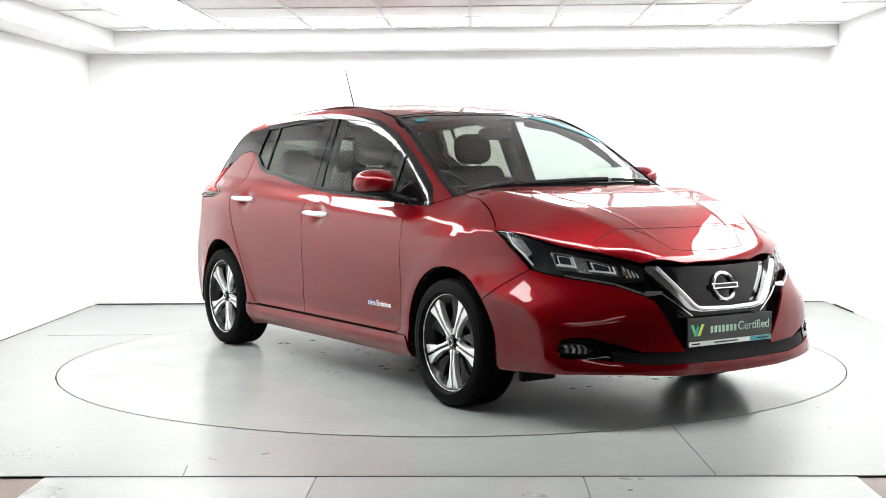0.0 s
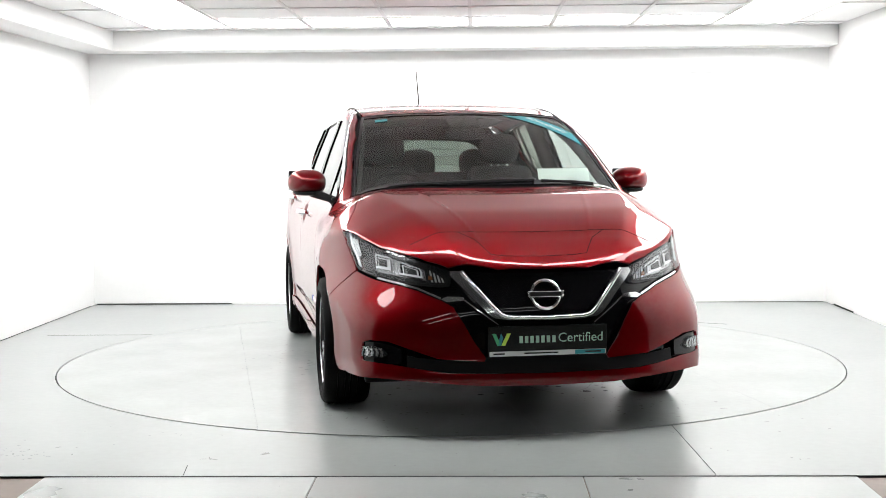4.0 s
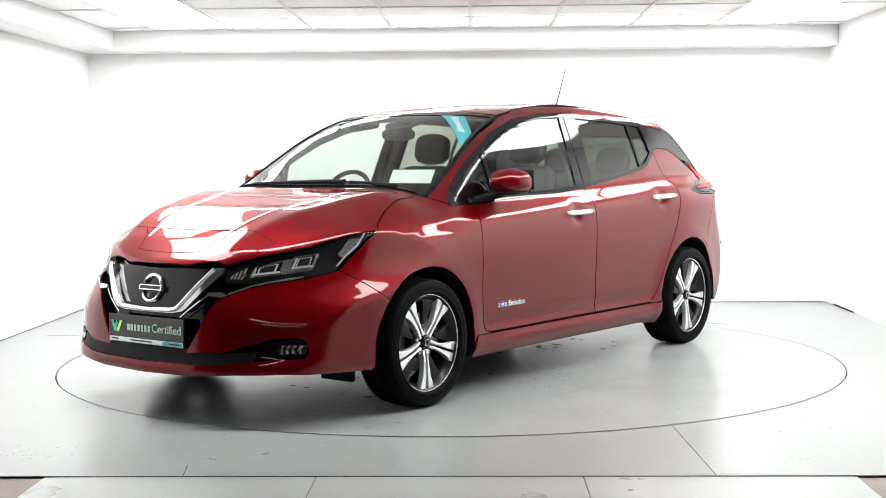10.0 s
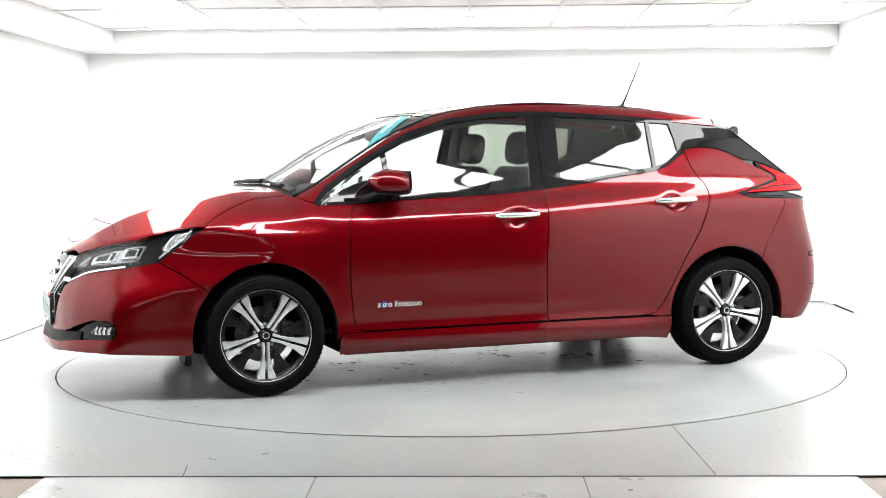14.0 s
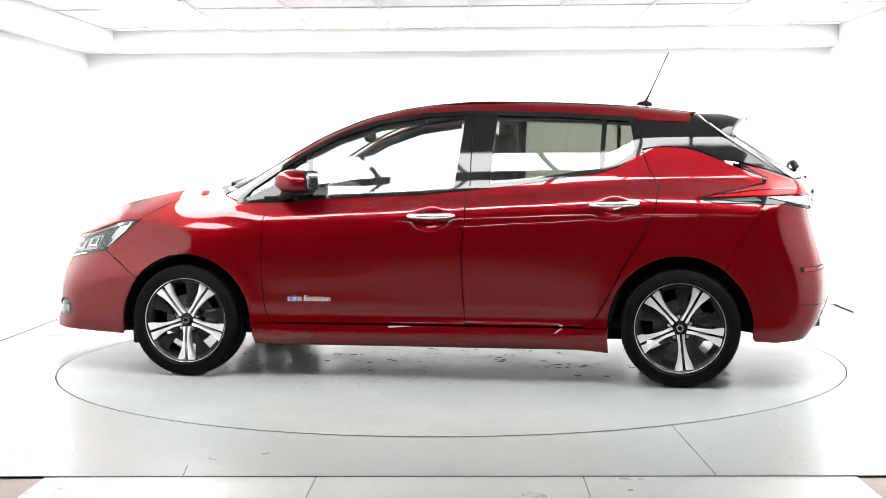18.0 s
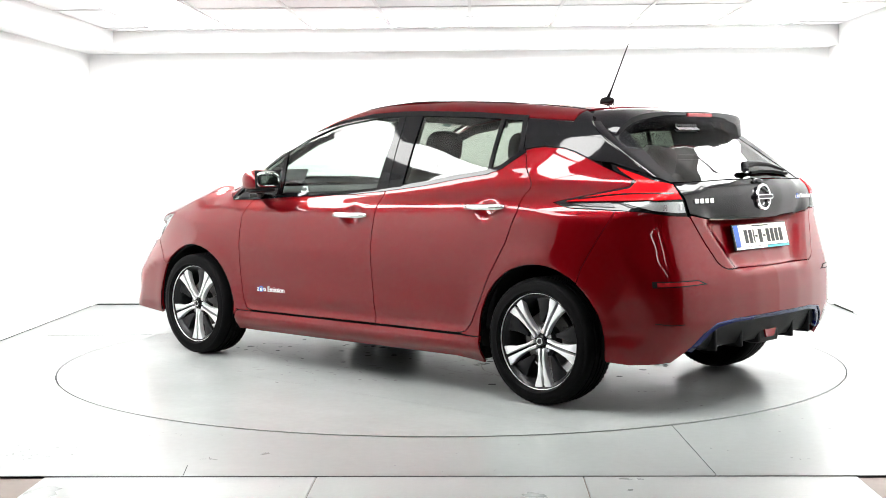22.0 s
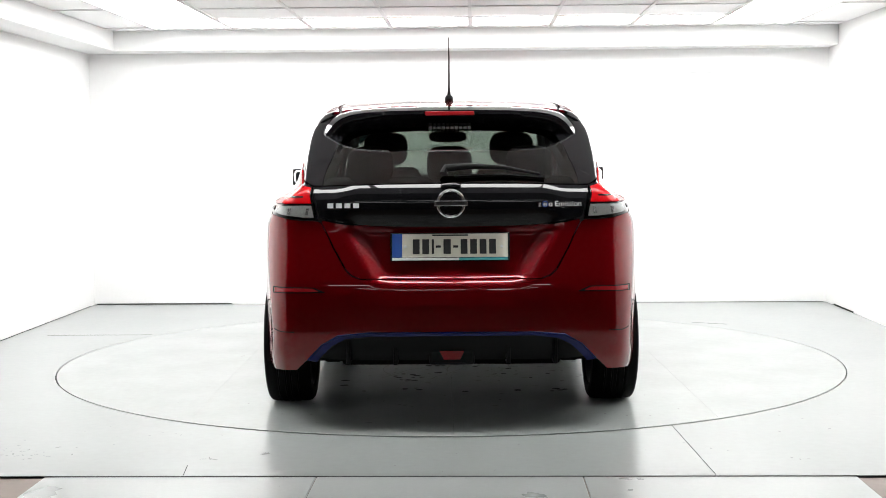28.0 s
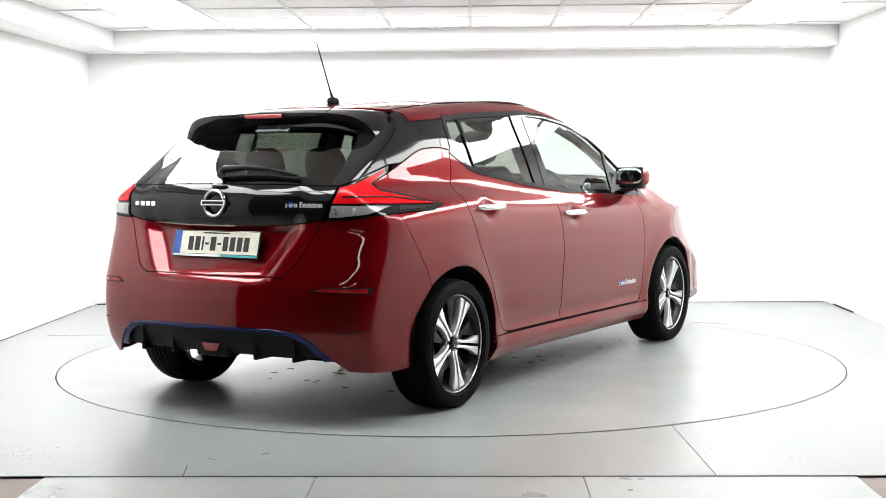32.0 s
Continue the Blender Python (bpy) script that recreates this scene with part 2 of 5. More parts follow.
tagged(part("ceiling", boxed((-HALF - 0.15, FRONT, CEIL), (HALF + 0.15, BACK, CEIL + 0.1)), M_CEIL), "white suspended tile ceiling", "ceiling", kind="structure")

# ceiling grid and luminous panels: 0.6 by 1.2 m modules
grid = thing("ceiling_grid", "white painted metal bars of the suspended ceiling", "ceiling grid", kind="structure")
GX0, GW, GL, GY0 = -2.372, 0.6235, 1.27, 2.46
for k in range(-1, 10):
    x = GX0 + GW * k
    if -HALF + D_BEAM < x < HALF:
        part("bar", boxed((x - 0.012, FRONT, CEIL - 0.008), (x + 0.012, BACK - D_BEAM, CEIL - 0.001)), M_TBAR, grid)
for k in range(0, 5):
    y = GY0 - GL * k
    part("bar", boxed((-HALF + D_BEAM, y - 0.012, CEIL - 0.009), (HALF, y + 0.012, CEIL - 0.002)), M_TBAR, grid)


def luminous_panel(w, l, glow=M_PANEL):
    ob = thing("ceiling_light", "white luminous ceiling panel, switched on", "ceiling light", "ceiling lights")
    part("diffuser", boxed((-w / 2 + 0.02, -l / 2 + 0.02, -0.006), (w / 2 - 0.02, l / 2 - 0.02, -0.002)), glow, ob)
    bm = bmesh.new()
    for s in (-1, 1):
        box(bm, (s * (w / 2 - 0.016) - 0.004, -l / 2 + 0.012, -0.010), (s * (w / 2 - 0.016) + 0.004, l / 2 - 0.012, -0.0005))
        box(bm, (-w / 2 + 0.012, s * (l / 2 - 0.016) - 0.004, -0.0105), (w / 2 - 0.012, s * (l / 2 - 0.016) + 0.004, -0.0005))
    part("frame", bm, M_TBAR, ob)
    return ob


# a strip along each side, a row along the back and a narrow one across the front
first = luminous_panel(GW, GL)
places = [pose(GX0 + GW * (i + 0.5), GY0 - GL * (j + 0.5), CEIL - 0.001) for i in (0, 7) for j in range(4)]
first.matrix_basis = places[0]
for m in places[1:]:
    copy_thing(first, m)
for y, depth in ((-2.03, 0.36), (GY0 - GL * 0.25, GL / 2)):
    half = luminous_panel(GW, depth, M_BRIGHT if y < 0 else M_PANEL)
    places = [pose(GX0 + GW * (i + 0.5), y, CEIL - 0.001) for i in range(1, 7)]
    half.matrix_basis = places[0]
    for m in places[1:]:
        copy_thing(half, m)

# the hall around the camera, closed and dim
bm = bmesh.new()
box(bm, (-9.2, -14.2, -0.14), (-9, FRONT, 4.2))
box(bm, (9, -14.2, -0.14), (9.2, FRONT, 4.2))
box(bm, (-9.2, -14.4, -0.14), (9.2, -14.2, 4.2))
tagged(part("hall_wall", bm, M_HALL), "dim grey walls of the hall", "wall", kind="structure")
tagged(part("hall_ceiling", boxed((-9.2, -14.4, 4.2), (9.2, FRONT, 4.4)), M_HALL), "dim grey ceiling of the hall", "ceiling", kind="structure")
bm = bmesh.new()
box(bm, (-9.2, FRONT, 2.6), (9.2, FRONT + 0.1, 4.2))
box(bm, (-9.2, FRONT, -0.14), (-HALF - 0.15, FRONT + 0.1, 2.6))
box(bm, (HALF + 0.15, FRONT, -0.14), (9.2, FRONT + 0.1, 2.6))
tagged(part("wall_front", bm, M_HALL), "hall wall around the booth's opening", "wall", kind="structure")

# thin strip lights under the hall's ceiling
tube_first = thing("strip_light", "thin white strip light hung in the hall, switched on", "strip light", "hall strip lights")
part("diffuser", boxed((-1.15, -0.05, -0.04), (1.15, 0.05, 0.02), 0.015), M_STRIP, tube_first)
part("body", boxed((-1.2, -0.085, 0.021), (1.2, 0.085, 0.07), 0.008), M_TBAR, tube_first)
for x in (-0.894, 0.894):
    part("hanger", boxed((x - 0.006, -0.006, 0.07), (x + 0.006, 0.006, 0.95)), M_TBAR, tube_first)
tube_first.matrix_basis = pose(-2.6, -8.8, 3.25)
for x, y in ((0.0, -8.8), (2.6, -8.8), (-2.6, -11.2), (0.0, -11.2), (2.6, -11.2)):
    copy_thing(tube_first, pose(x, y, 3.25))

# turntable deck: boards side by side on a round frame
table = thing("turntable", "round grey painted turntable deck flush with the floor", "turntable")
part("frame", lathe([(0.0001, -0.05), (R_TABLE, -0.05), (R_TABLE, -0.012), (0.0001, -0.012)], 128, "z"), M_GAP, table)
cuts = [-R_TABLE, -1.22, 0.0, 1.22, R_TABLE]
for lo, hi in zip(cuts, cuts[1:]):
    lo, hi = (lo if lo == -R_TABLE else lo + 0.0003), (hi if hi == R_TABLE else hi - 0.0003)
    ring = []
    a0, a1 = math.asin(max(-1, lo / R_TABLE)), math.asin(min(1, hi / R_TABLE))
    for s in (1, -1):
        arc = [(s * R_TABLE * math.cos(a0 + (a1 - a0) * k / 40), R_TABLE * math.sin(a0 + (a1 - a0) * k / 40)) for k in range(41)]
        ring += arc if s > 0 else arc[::-1]
    clean = []
    for q in ring:
        if not clean or math.dist(q, clean[-1]) > 1e-4:
            clean.append(q)
    if math.dist(clean[0], clean[-1]) < 1e-4:
        clean.pop()
    part("deck_board", prism(clean, 0.0118, Matrix.Translation((0, 0, -0.0118))), M_DECK, table)


def flecks(spots, seed):
    """Small ragged marks lying on the floor: (x, y, size, how many, spread)."""
    rnd = random.Random(seed)
    bm = bmesh.new()
    for x, y, size, count, spread in spots:
        for _ in range(count):
            cx, cy = x + rnd.gauss(0, spread), y + rnd.gauss(0, spread * 0.6)
            a, n = rnd.uniform(0, 6.28), rnd.randint(5, 8)
            sx, sy = size * rnd.uniform(0.3, 1.4), size * rnd.uniform(0.15, 0.6)
            vs = []
            for k in range(n):
                t = 6.283 * k / n
                r = rnd.uniform(0.5, 1.2)
                u, v = sx * r * math.cos(t), sy * r * math.sin(t)
                vs.append(bm.verts.new((cx + u * math.cos(a) - v * math.sin(a), cy + u * math.sin(a) + v * math.cos(a), 0.0009)))
            bm.faces.new(vs)
    bmesh.ops.recalc_face_normals(bm, faces=bm.faces)
    return bm


scuff = part("floor_marks", flecks([(-0.70, -2.62, 0.030, 2, 0.01), (-0.93, -2.70, 0.020, 4, 0.03), (-1.75, -2.6, 0.013, 40, 0.14), (-1.3, -2.2, 0.010, 10, 0.3), (1.5, -1.9, 0.012, 10, 0.3), (1.42, -2.72, 0.014, 3, 0.03), (1.10, -2.55, 0.012, 4, 0.05),
                                    (-2.5, 1.4, 0.012, 5, 0.2), (2.45, 1.0, 0.014, 8, 0.35), (2.6, -0.4, 0.012, 6, 0.3), (-2.6, -0.2, 0.010, 5, 0.2), (0.2, -2.7, 0.006, 14, 0.6), (1.9, 2.3, 0.012, 5, 0.3), (-1.6, 2.5, 0.010, 4, 0.3)], 3), M_DIRT)
tagged(scuff, "small dark scuffs on the painted floor", "floor marks", kind="stuff")
marks = part("deck_wear", flecks([(0.25, 0.1, 0.026, 80, 0.45), (-0.6, -0.2, 0.024, 70, 0.4), (0.3, 0.75, 0.026, 45, 0.3), (-0.3, -0.8, 0.026, 45, 0.3), (1.75, 0.6, 0.016, 30, 0.25), (1.75, -0.6, 0.016, 30, 0.25), (1.3, 0.5, 0.015, 26, 0.35), (-1.5, 0.4, 0.015, 26, 0.35), (1.6, -0.7, 0.012, 14, 0.3), (-1.6, -0.8, 0.012, 14, 0.3), (0.0, 1.5, 0.008, 10, 0.5), (0.0, -1.5, 0.008, 10, 0.5), (1.9, 0.0, 0.007, 8, 0.4)], 5), M_DIRT, table)
marks["kind"] = "stuff"
rnd = random.Random(21)
chips = bmesh.new()
for k in range(64):
    cx, cy, a = rnd.uniform(-1.25, 1.35), rnd.uniform(-0.62, 0.62), rnd.uniform(0, 3.14)
    for j in range(rnd.choice((1, 1, 2))):
        r = rnd.uniform(0.010, 0.025)
        px, py = cx + 0.05 * j * math.cos(a), cy + 0.05 * j * math.sin(a)
        chips.faces.new([chips.verts.new((px + r * rnd.uniform(0.7, 1.2) * math.cos(6.283 * i / 7), py + r * rnd.uniform(0.7, 1.2) * math.sin(6.283 * i / 7), 0.0016)) for i in range(7)])
bmesh.ops.recalc_face_normals(chips, faces=chips.faces)
part("deck_chips", chips, M_GAP, table, "dark chips knocked out of the deck paint")["kind"] = "stuff"
for x, y, a, l, wide in ((-0.55, 0.02, 0.05, 1.5, 0.008), (0.35, 0.10, 0.12, 1.1, 0.006), (0.05, -0.1, 1.1, 0.55, 0.006), (-0.3, 0.05, 2.2, 0.6, 0.005), (0.2, 0.12, 0.9, 0.5, 0.005), (0.6, 0.15, 2.6, 0.5, 0.005),
                         (-0.2, -0.1, 2.8, 0.7, 0.005), (0.5, -0.2, 1.2, 0.5, 0.004), (-0.9, 0.2, 0.4, 0.8, 0.004), (0.6, 0.62, 0.1, 0.8, 0.004), (-0.3, -0.66, 0.1, 0.9, 0.004)):
    cracks = bmesh.new()
    p = Vector((x, y))
    w = [wide * rnd.uniform(0.3, 1) for _ in range(18)]
    w[-1] = w[0] = 0.0006
    left, right = [], []
    for k in range(18):
        d = Vector((math.cos(a), math.sin(a)))
        n = Vector((-d.y, d.x))
        left.append(cracks.verts.new((*(p + n * w[k]), 0.0012)))
        right.append(cracks.verts.new((*(p - n * w[k]), 0.0012)))
        p = p + d * (l / 18)
        a += rnd.uniform(-0.2, 0.2)
    for k in range(17):
        cracks.faces.new((left[k], right[k], right[k + 1], left[k + 1]))
    bmesh.ops.recalc_face_normals(cracks, faces=cracks.faces)
    part("deck_crack", cracks, M_DIRT, table)

# joints in the fixed floor, the wall's foot and a small hatch
for a, b, w in (((1.03, -2.06), (1.06, -2.99), 0.0028), ((-0.98, -2.82), (-0.96, -2.99), 0.003), ((-2.8, 1.08), (-2.08, 1.09), 0.005), ((1.72, 1.66), (1.95, 1.55), 0.004)):
    d = Vector((b[0] - a[0], b[1] - a[1]))
    m = Matrix.Translation((a[0], a[1], 0.0008)) @ Matrix.Rotation(math.atan2(d.y, d.x), 4, "Z")
    bm = boxed((0, -w / 2, -0.004), (d.length, w / 2, 0.0002))
    bmesh.ops.transform(bm, matrix=m, verts=bm.verts)
    part("joint", bm, M_GAP, floor)
foot = thing("wall_foot_gap", "dark open joint where the wall meets the floor", "joint", kind="structure")
part("joint", boxed((-HALF + 0.02, BACK - 0.006, 0.001), (-1.88, BACK - 0.0005, 0.010)), M_GAP, foot)
part("joint", boxed((0.9, BACK - 0.004, 0.001), (HALF - 0.02, BACK - 0.0005, 0.004)), M_GAP, foot)
part("joint", boxed((HALF - 0.006, 2.2, 0.001), (HALF - 0.0005, 2.75, 0.012)), M_GAP, foot)
part("joint", boxed((-HALF + 0.0005, 0.2, 0.001), (-HALF + 0.004, 2.9, 0.004)), M_GAP, foot)
hatch = thing("wall_hatch", "small white access hatch flush in the back wall", "hatch", kind="structure")
part("lid", boxed((1.79, BACK - 0.003, 1.56), (2.10, BACK - 0.0005, 1.88)), M_WALL, hatch)
part("frame", boxed((1.784, BACK - 0.007, 1.60), (1.790, BACK - 0.0005, 1.884)), M_PLATEFLOOR, hatch)
part("frame", boxed((1.7905, BACK - 0.007, 1.879), (2.104, BACK - 0.0005, 1.885)), M_PLATEFLOOR, hatch)

# ---------- the car ----------
# car space: x forward, y to its left side, z up; origin on the ground midway between the axles
class Curve:
    """Smooth curve through a few control values."""
    def __init__(self, pts, sigma=0.03):
        xs, ys = zip(*sorted(pts))
        self.lo, self.step = xs[0] - 0.6, 0.002
        g = np.arange(self.lo, xs[-1] + 0.6, self.step)
        v = np.interp(g, xs, ys)
        s0 = (ys[1] - ys[0]) / (xs[1] - xs[0])
        s1 = (ys[-1] - ys[-2]) / (xs[-1] - xs[-2])
        v = np.where(g < xs[0], ys[0] + (g - xs[0]) * s0, np.where(g > xs[-1], ys[-1] + (g - xs[-1]) * s1, v))
        n = int(4 * sigma / self.step)
        k = np.exp(-0.5 * (np.arange(-n, n + 1) * self.step / sigma) ** 2)
        k /= k.sum()
        self.v = np.convolve(np.pad(v, n, mode="reflect", reflect_type="odd"), k, mode="valid")
        self.g = g

    def __call__(self, x):
        return np.interp(x, self.g, self.v)


TOP = Curve([(2.45, 0.58), (2.33, 0.70), (2.28, 0.728), (2.12, 0.815), (1.986, 0.888), (1.817, 0.950), (1.647, 0.992), (1.50, 1.022),
             (1.333, 1.045), (1.27, 1.055), (1.055, 1.150), (0.959, 1.205), (0.815, 1.280), (0.66, 1.352), (0.504, 1.410), (0.337, 1.457),
             (0.17, 1.490), (0.0, 1.509), (-0.26, 1.526), (-0.45, 1.522), (-0.64, 1.514), (-0.88, 1.502), (-1.12, 1.486),
             (-1.31, 1.466), (-1.48, 1.445), (-1.60, 1.428), (-1.80, 1.395), (-2.2, 1.30)], 0.035)
CROWN2 = Curve([(2.4, 0.02), (1.6, 0.03), (1.2, 0.05), (0.9, 0.06), (0.4, 0.03), (0.0, 0.02), (-1.0, 0.02), (-1.8, 0.03)], 0.1)
CROWN4 = Curve([(2.4, 0.03), (1.6, 0.055), (1.2, 0.05), (0.9, 0.05), (0.4, 0.03), (0.0, 0.02), (-1.0, 0.025), (-1.8, 0.04)], 0.1)
KINK_Y = Curve([(2.35, 0.32), (2.25, 0.345), (2.1, 0.40), (1.9, 0.48), (1.6, 0.57), (1.3, 0.62), (1.1, 0.64)], 0.06)
KINK_SLOPE = Curve([(2.35, 0.15), (2.25, 0.26), (2.1, 0.47), (2.0, 0.52), (1.9, 0.50), (1.75, 0.43), (1.6, 0.40), (1.3, 0.36), (1.1, 0.34)], 0.06)
KINK_BEND = Curve([(2.3, 0.0), (1.8, 0.0), (1.5, 1.0), (1.1, 1.2)], 0.08)
CREASE_Y = Curve([(2.3, 0.21), (2.2, 0.23), (2.0, 0.285), (1.7, 0.355), (1.35, 0.42), (1.2, 0.45)], 0.05)
FRONT_Z = Curve([(0.10, 2.23), (0.18, 2.32), (0.225, 2.378), (0.265, 2.380), (0.35, 2.352), (0.48, 2.348), (0.55, 2.342), (0.615, 2.322),
                 (0.70, 2.300), (0.78, 2.26), (0.90, 2.20), (1.1, 2.12)], 0.02)
FRONT_Y = Curve([(0.0, 0.0), (0.15, 0.008), (0.30, 0.024), (0.42, 0.052), (0.55, 0.106), (0.66, 0.185), (0.74, 0.261), (0.80, 0.361),
                 (0.86, 0.54), (0.95, 0.90)], 0.03)
REAR_Z = Curve([(0.15, -2.00), (0.24, -2.08), (0.32, -2.135), (0.42, -2.165), (0.55, -2.165), (0.63, -2.152), (0.657, -2.145), (0.667, -2.100), (0.72, -2.075),
                (0.80, -2.047), (0.875, -2.028), (0.90, -2.050), (0.95, -2.064), (1.00, -2.066), (1.05, -2.052), (1.085, -2.020), (1.12, -1.965), (1.20, -1.842), (1.30, -1.688),
                (1.37, -1.582), (1.42, -1.512), (1.50, -1.40)], 0.010)
REAR_SIDE = Curve([(0.15, -2.00), (0.24, -2.08), (0.32, -2.135), (0.42, -2.165), (0.55, -2.165), (0.63, -2.155), (0.69, -2.139), (0.75, -2.121), (0.88, -2.085),
                   (0.95, -2.078), (1.00, -2.072), (1.05, -2.045), (1.085, -1.998), (1.12, -1.945), (1.20, -1.825), (1.30, -1.675), (1.37, -1.575), (1.42, -1.508), (1.50, -1.40)], 0.016)
REAR_Y = Curve([(0.0, 0.0), (0.2, 0.007), (0.4, 0.030), (0.55, 0.056), (0.64, 0.076), (0.71, 0.097), (0.765, 0.125), (0.82, 0.215), (0.88, 0.39), (0.95, 0.64)], 0.022)
SIDE_Z = Curve([(0.10, 0.76), (0.18, 0.825), (0.24, 0.862), (0.30, 0.872), (0.36, 0.870), (0.45, 0.872), (0.55, 0.878), (0.68, 0.884), (0.78, 0.879),
                (0.86, 0.866), (0.90, 0.852), (0.93, 0.827), (0.958, 0.799), (0.985, 0.785), (1.03, 0.768), (1.24, 0.700), (1.40, 0.640), (1.60, 0.560)], 0.012)
SIDE_X = Curve([(2.4, -0.157), (2.0, -0.057), (1.7, -0.009), (1.35, 0.006), (0.9, 0.001), (0.3, -0.001), (-0.5, -0.001), (-1.0, 0.008), (-1.35, 0.018),
                (-1.7, -0.015), (-2.0, -0.070), (-2.3, -0.14)], 0.10)
UPPER_X = Curve([(2.0, 0.0), (1.1, 0.0), (0.5, 0.0), (-0.4, -0.005), (-1.15, -0.012), (-1.6, -0.05), (-2.0, -0.11)], 0.10)
SHIFT = Curve([(2.0, -0.03), (1.2, -0.01), (0.7, 0.0), (0.0, 0.03), (-0.7, 0.065), (-1.2, 0.10), (-1.6, 0.11), (-2.0, 0.11)], 0.10)
ARCHES = ((1.348, 0.308), (-1.355, 0.312))
R_ARCH = 0.372


def smax(a, b, k):
    h = np.maximum(k - np.abs(a - b), 0) / k
    return np.maximum(a, b) + h * h * k * 0.25


def step01(v, a, b):
    t = np.clip((v - a) / (b - a), 0, 1)
    return t * t * (3 - 2 * t)


def side_width(x, z):
    w = step01(z, 0.55, 0.90)
    zz = z - SHIFT(x) * w * (1 - 0.6 * step01(z, 1.1, 1.4))
    y = SIDE_Z(zz) + SIDE_X(x) * (1 - 0.6 * step01(z, 0.95, 1.1)) + UPPER_X(x) * step01(z, 0.9, 1.1)
    for cx, cz in ARCHES:
        r = np.hypot(x - cx, z - cz)
        y = y + 0.008 * np.exp(-((r - 0.385) / 0.07) ** 2) * step01(0.85 - z, 0, 0.1)
    # flat facet along the top of the front wing
    y = y + np.exp(-((x - 1.32) / 0.30) ** 4) * (0.002 * np.exp(-((z - 0.8175) / 0.0152) ** 2) - 0.015 * np.exp(-((z - 0.864) / 0.05) ** 2))
    # the flank over the rear wheel: a firmer shoulder, steeper above it
    g = step01(-x, 0.95, 1.25)
    y = y + g * (0.09 * (np.clip(z, 1.07, 1.30) - 1.07) - 0.010 * step01(z, 1.0, 1.09))
    # cups behind the door handles
    for hx, hz in ((-0.04, 0.885), (-1.016, 0.948)):
        y = y - 0.020 * np.exp(-(((x - hx) / 0.058) ** 2 + ((z - hz) / 0.045) ** 2) ** 1.2)
    # scooped door with its crease above the sill
    d = np.exp(-((x - 0.05) / 0.85) ** 4)
    y = y - 0.003 * d * np.exp(-((z - 0.50) / 0.10) ** 2)
    # sill flared out under the doors
    e = np.exp(-(x / 0.97) ** 8)
    y = y + e * (0.014 * np.exp(-((z - 0.245) / 0.035) ** 2) - 0.012 * np.exp(-((z - 0.345) / 0.045) ** 2))
    return y


def shell(x, y, z):
    """Below zero inside the car's outer skin."""
    a = np.abs(y)
    top = TOP(x) + 0.006 - CROWN2(x) * (a / 0.7) ** 2 - CROWN4(x) * (a / 0.7) ** 4
    # bonnet: nearly flat between two shoulders, falling evenly outside them, with a fine crease on each half
    d = a - KINK_Y(x)
    d = 0.5 * (d + np.sqrt(d * d + 0.0004))
    hood = TOP(x) + 0.004 + 0.014 * step01(x, 1.6, 1.95) - 0.007 * (1 - np.minimum(a / KINK_Y(x), 1.3) ** 2) - KINK_SLOPE(x) * d - KINK_BEND(x) * d * d
    hood = hood + 0.0018 * np.exp(-((a - CREASE_Y(x)) / 0.012) ** 2) * step01(x, 1.32, 1.45) * step01(2.2 - x, 0.0, 0.12)
    top = top + (hood - top) * step01(x, 1.12, 1.42) * (1 - step01(x, 2.10, 2.27))
    f = smax(a - side_width(x, z), z - top, 0.06)
    nose = FRONT_Z(z)
    ends = np.maximum(x - (nose - FRONT_Y(a) * (0.84 + 0.61 * step01(z, 0.43, 0.75))), (REAR_Z(z) + (REAR_SIDE(z) - REAR_Z(z)) * step01(a - 0.6 * np.clip(z - 0.73, -0.1, 0.2), 0.29, 0.41) + REAR_Y(a)) - x)
    return smax(f, ends, np.where(x > 0, 0.020, 0.022))


def shell_normal(p, e=0.003):
    x, y, z = p[:, 0], p[:, 1], p[:, 2]
    n = np.stack([shell(x + e, y, z) - shell(x - e, y, z), shell(x, y + e, z) - shell(x, y - e, z), shell(x, y, z + e) - shell(x, y, z - e)], -1)
    return n / np.maximum(np.linalg.norm(n, axis=1), 1e-9)[:, None]


FX, RX, UNIT = 1.45, -1.40, 0.85


def skin(kind, uv):
    """Points of the outer skin for chart coordinates: side (x, z), top (x, y), front and rear (turn, z)."""
    uv = np.asarray(uv, float)
    u, v = uv[:, 0], uv[:, 1]
    zero = np.zeros_like(u)
    if kind == "side":
        o, d = np.stack([u, zero, v], -1), np.array([0, 1.0, 0])
    elif kind == "top":
        o, d = np.stack([u, v, zero + 0.5], -1), np.array([0, 0, 1.0])
    elif kind == "front":
        o, d = np.stack([zero + FX, zero, v], -1), np.stack([np.cos(u / UNIT), np.sin(u / UNIT), zero], -1)
    else:
        o, d = np.stack([zero + RX, zero, v], -1), np.stack([-np.cos(u / UNIT), np.sin(u / UNIT), zero], -1)
    lo, hi = zero.copy(), zero + 1.6
    for _ in range(34):
        mid = (lo + hi) / 2
        p = o + d * mid[:, None]
        inside = shell(p[:, 0], p[:, 1], p[:, 2]) < 0
        lo, hi = np.where(inside, mid, lo), np.where(inside, hi, mid)
    return o + d * lo[:, None]


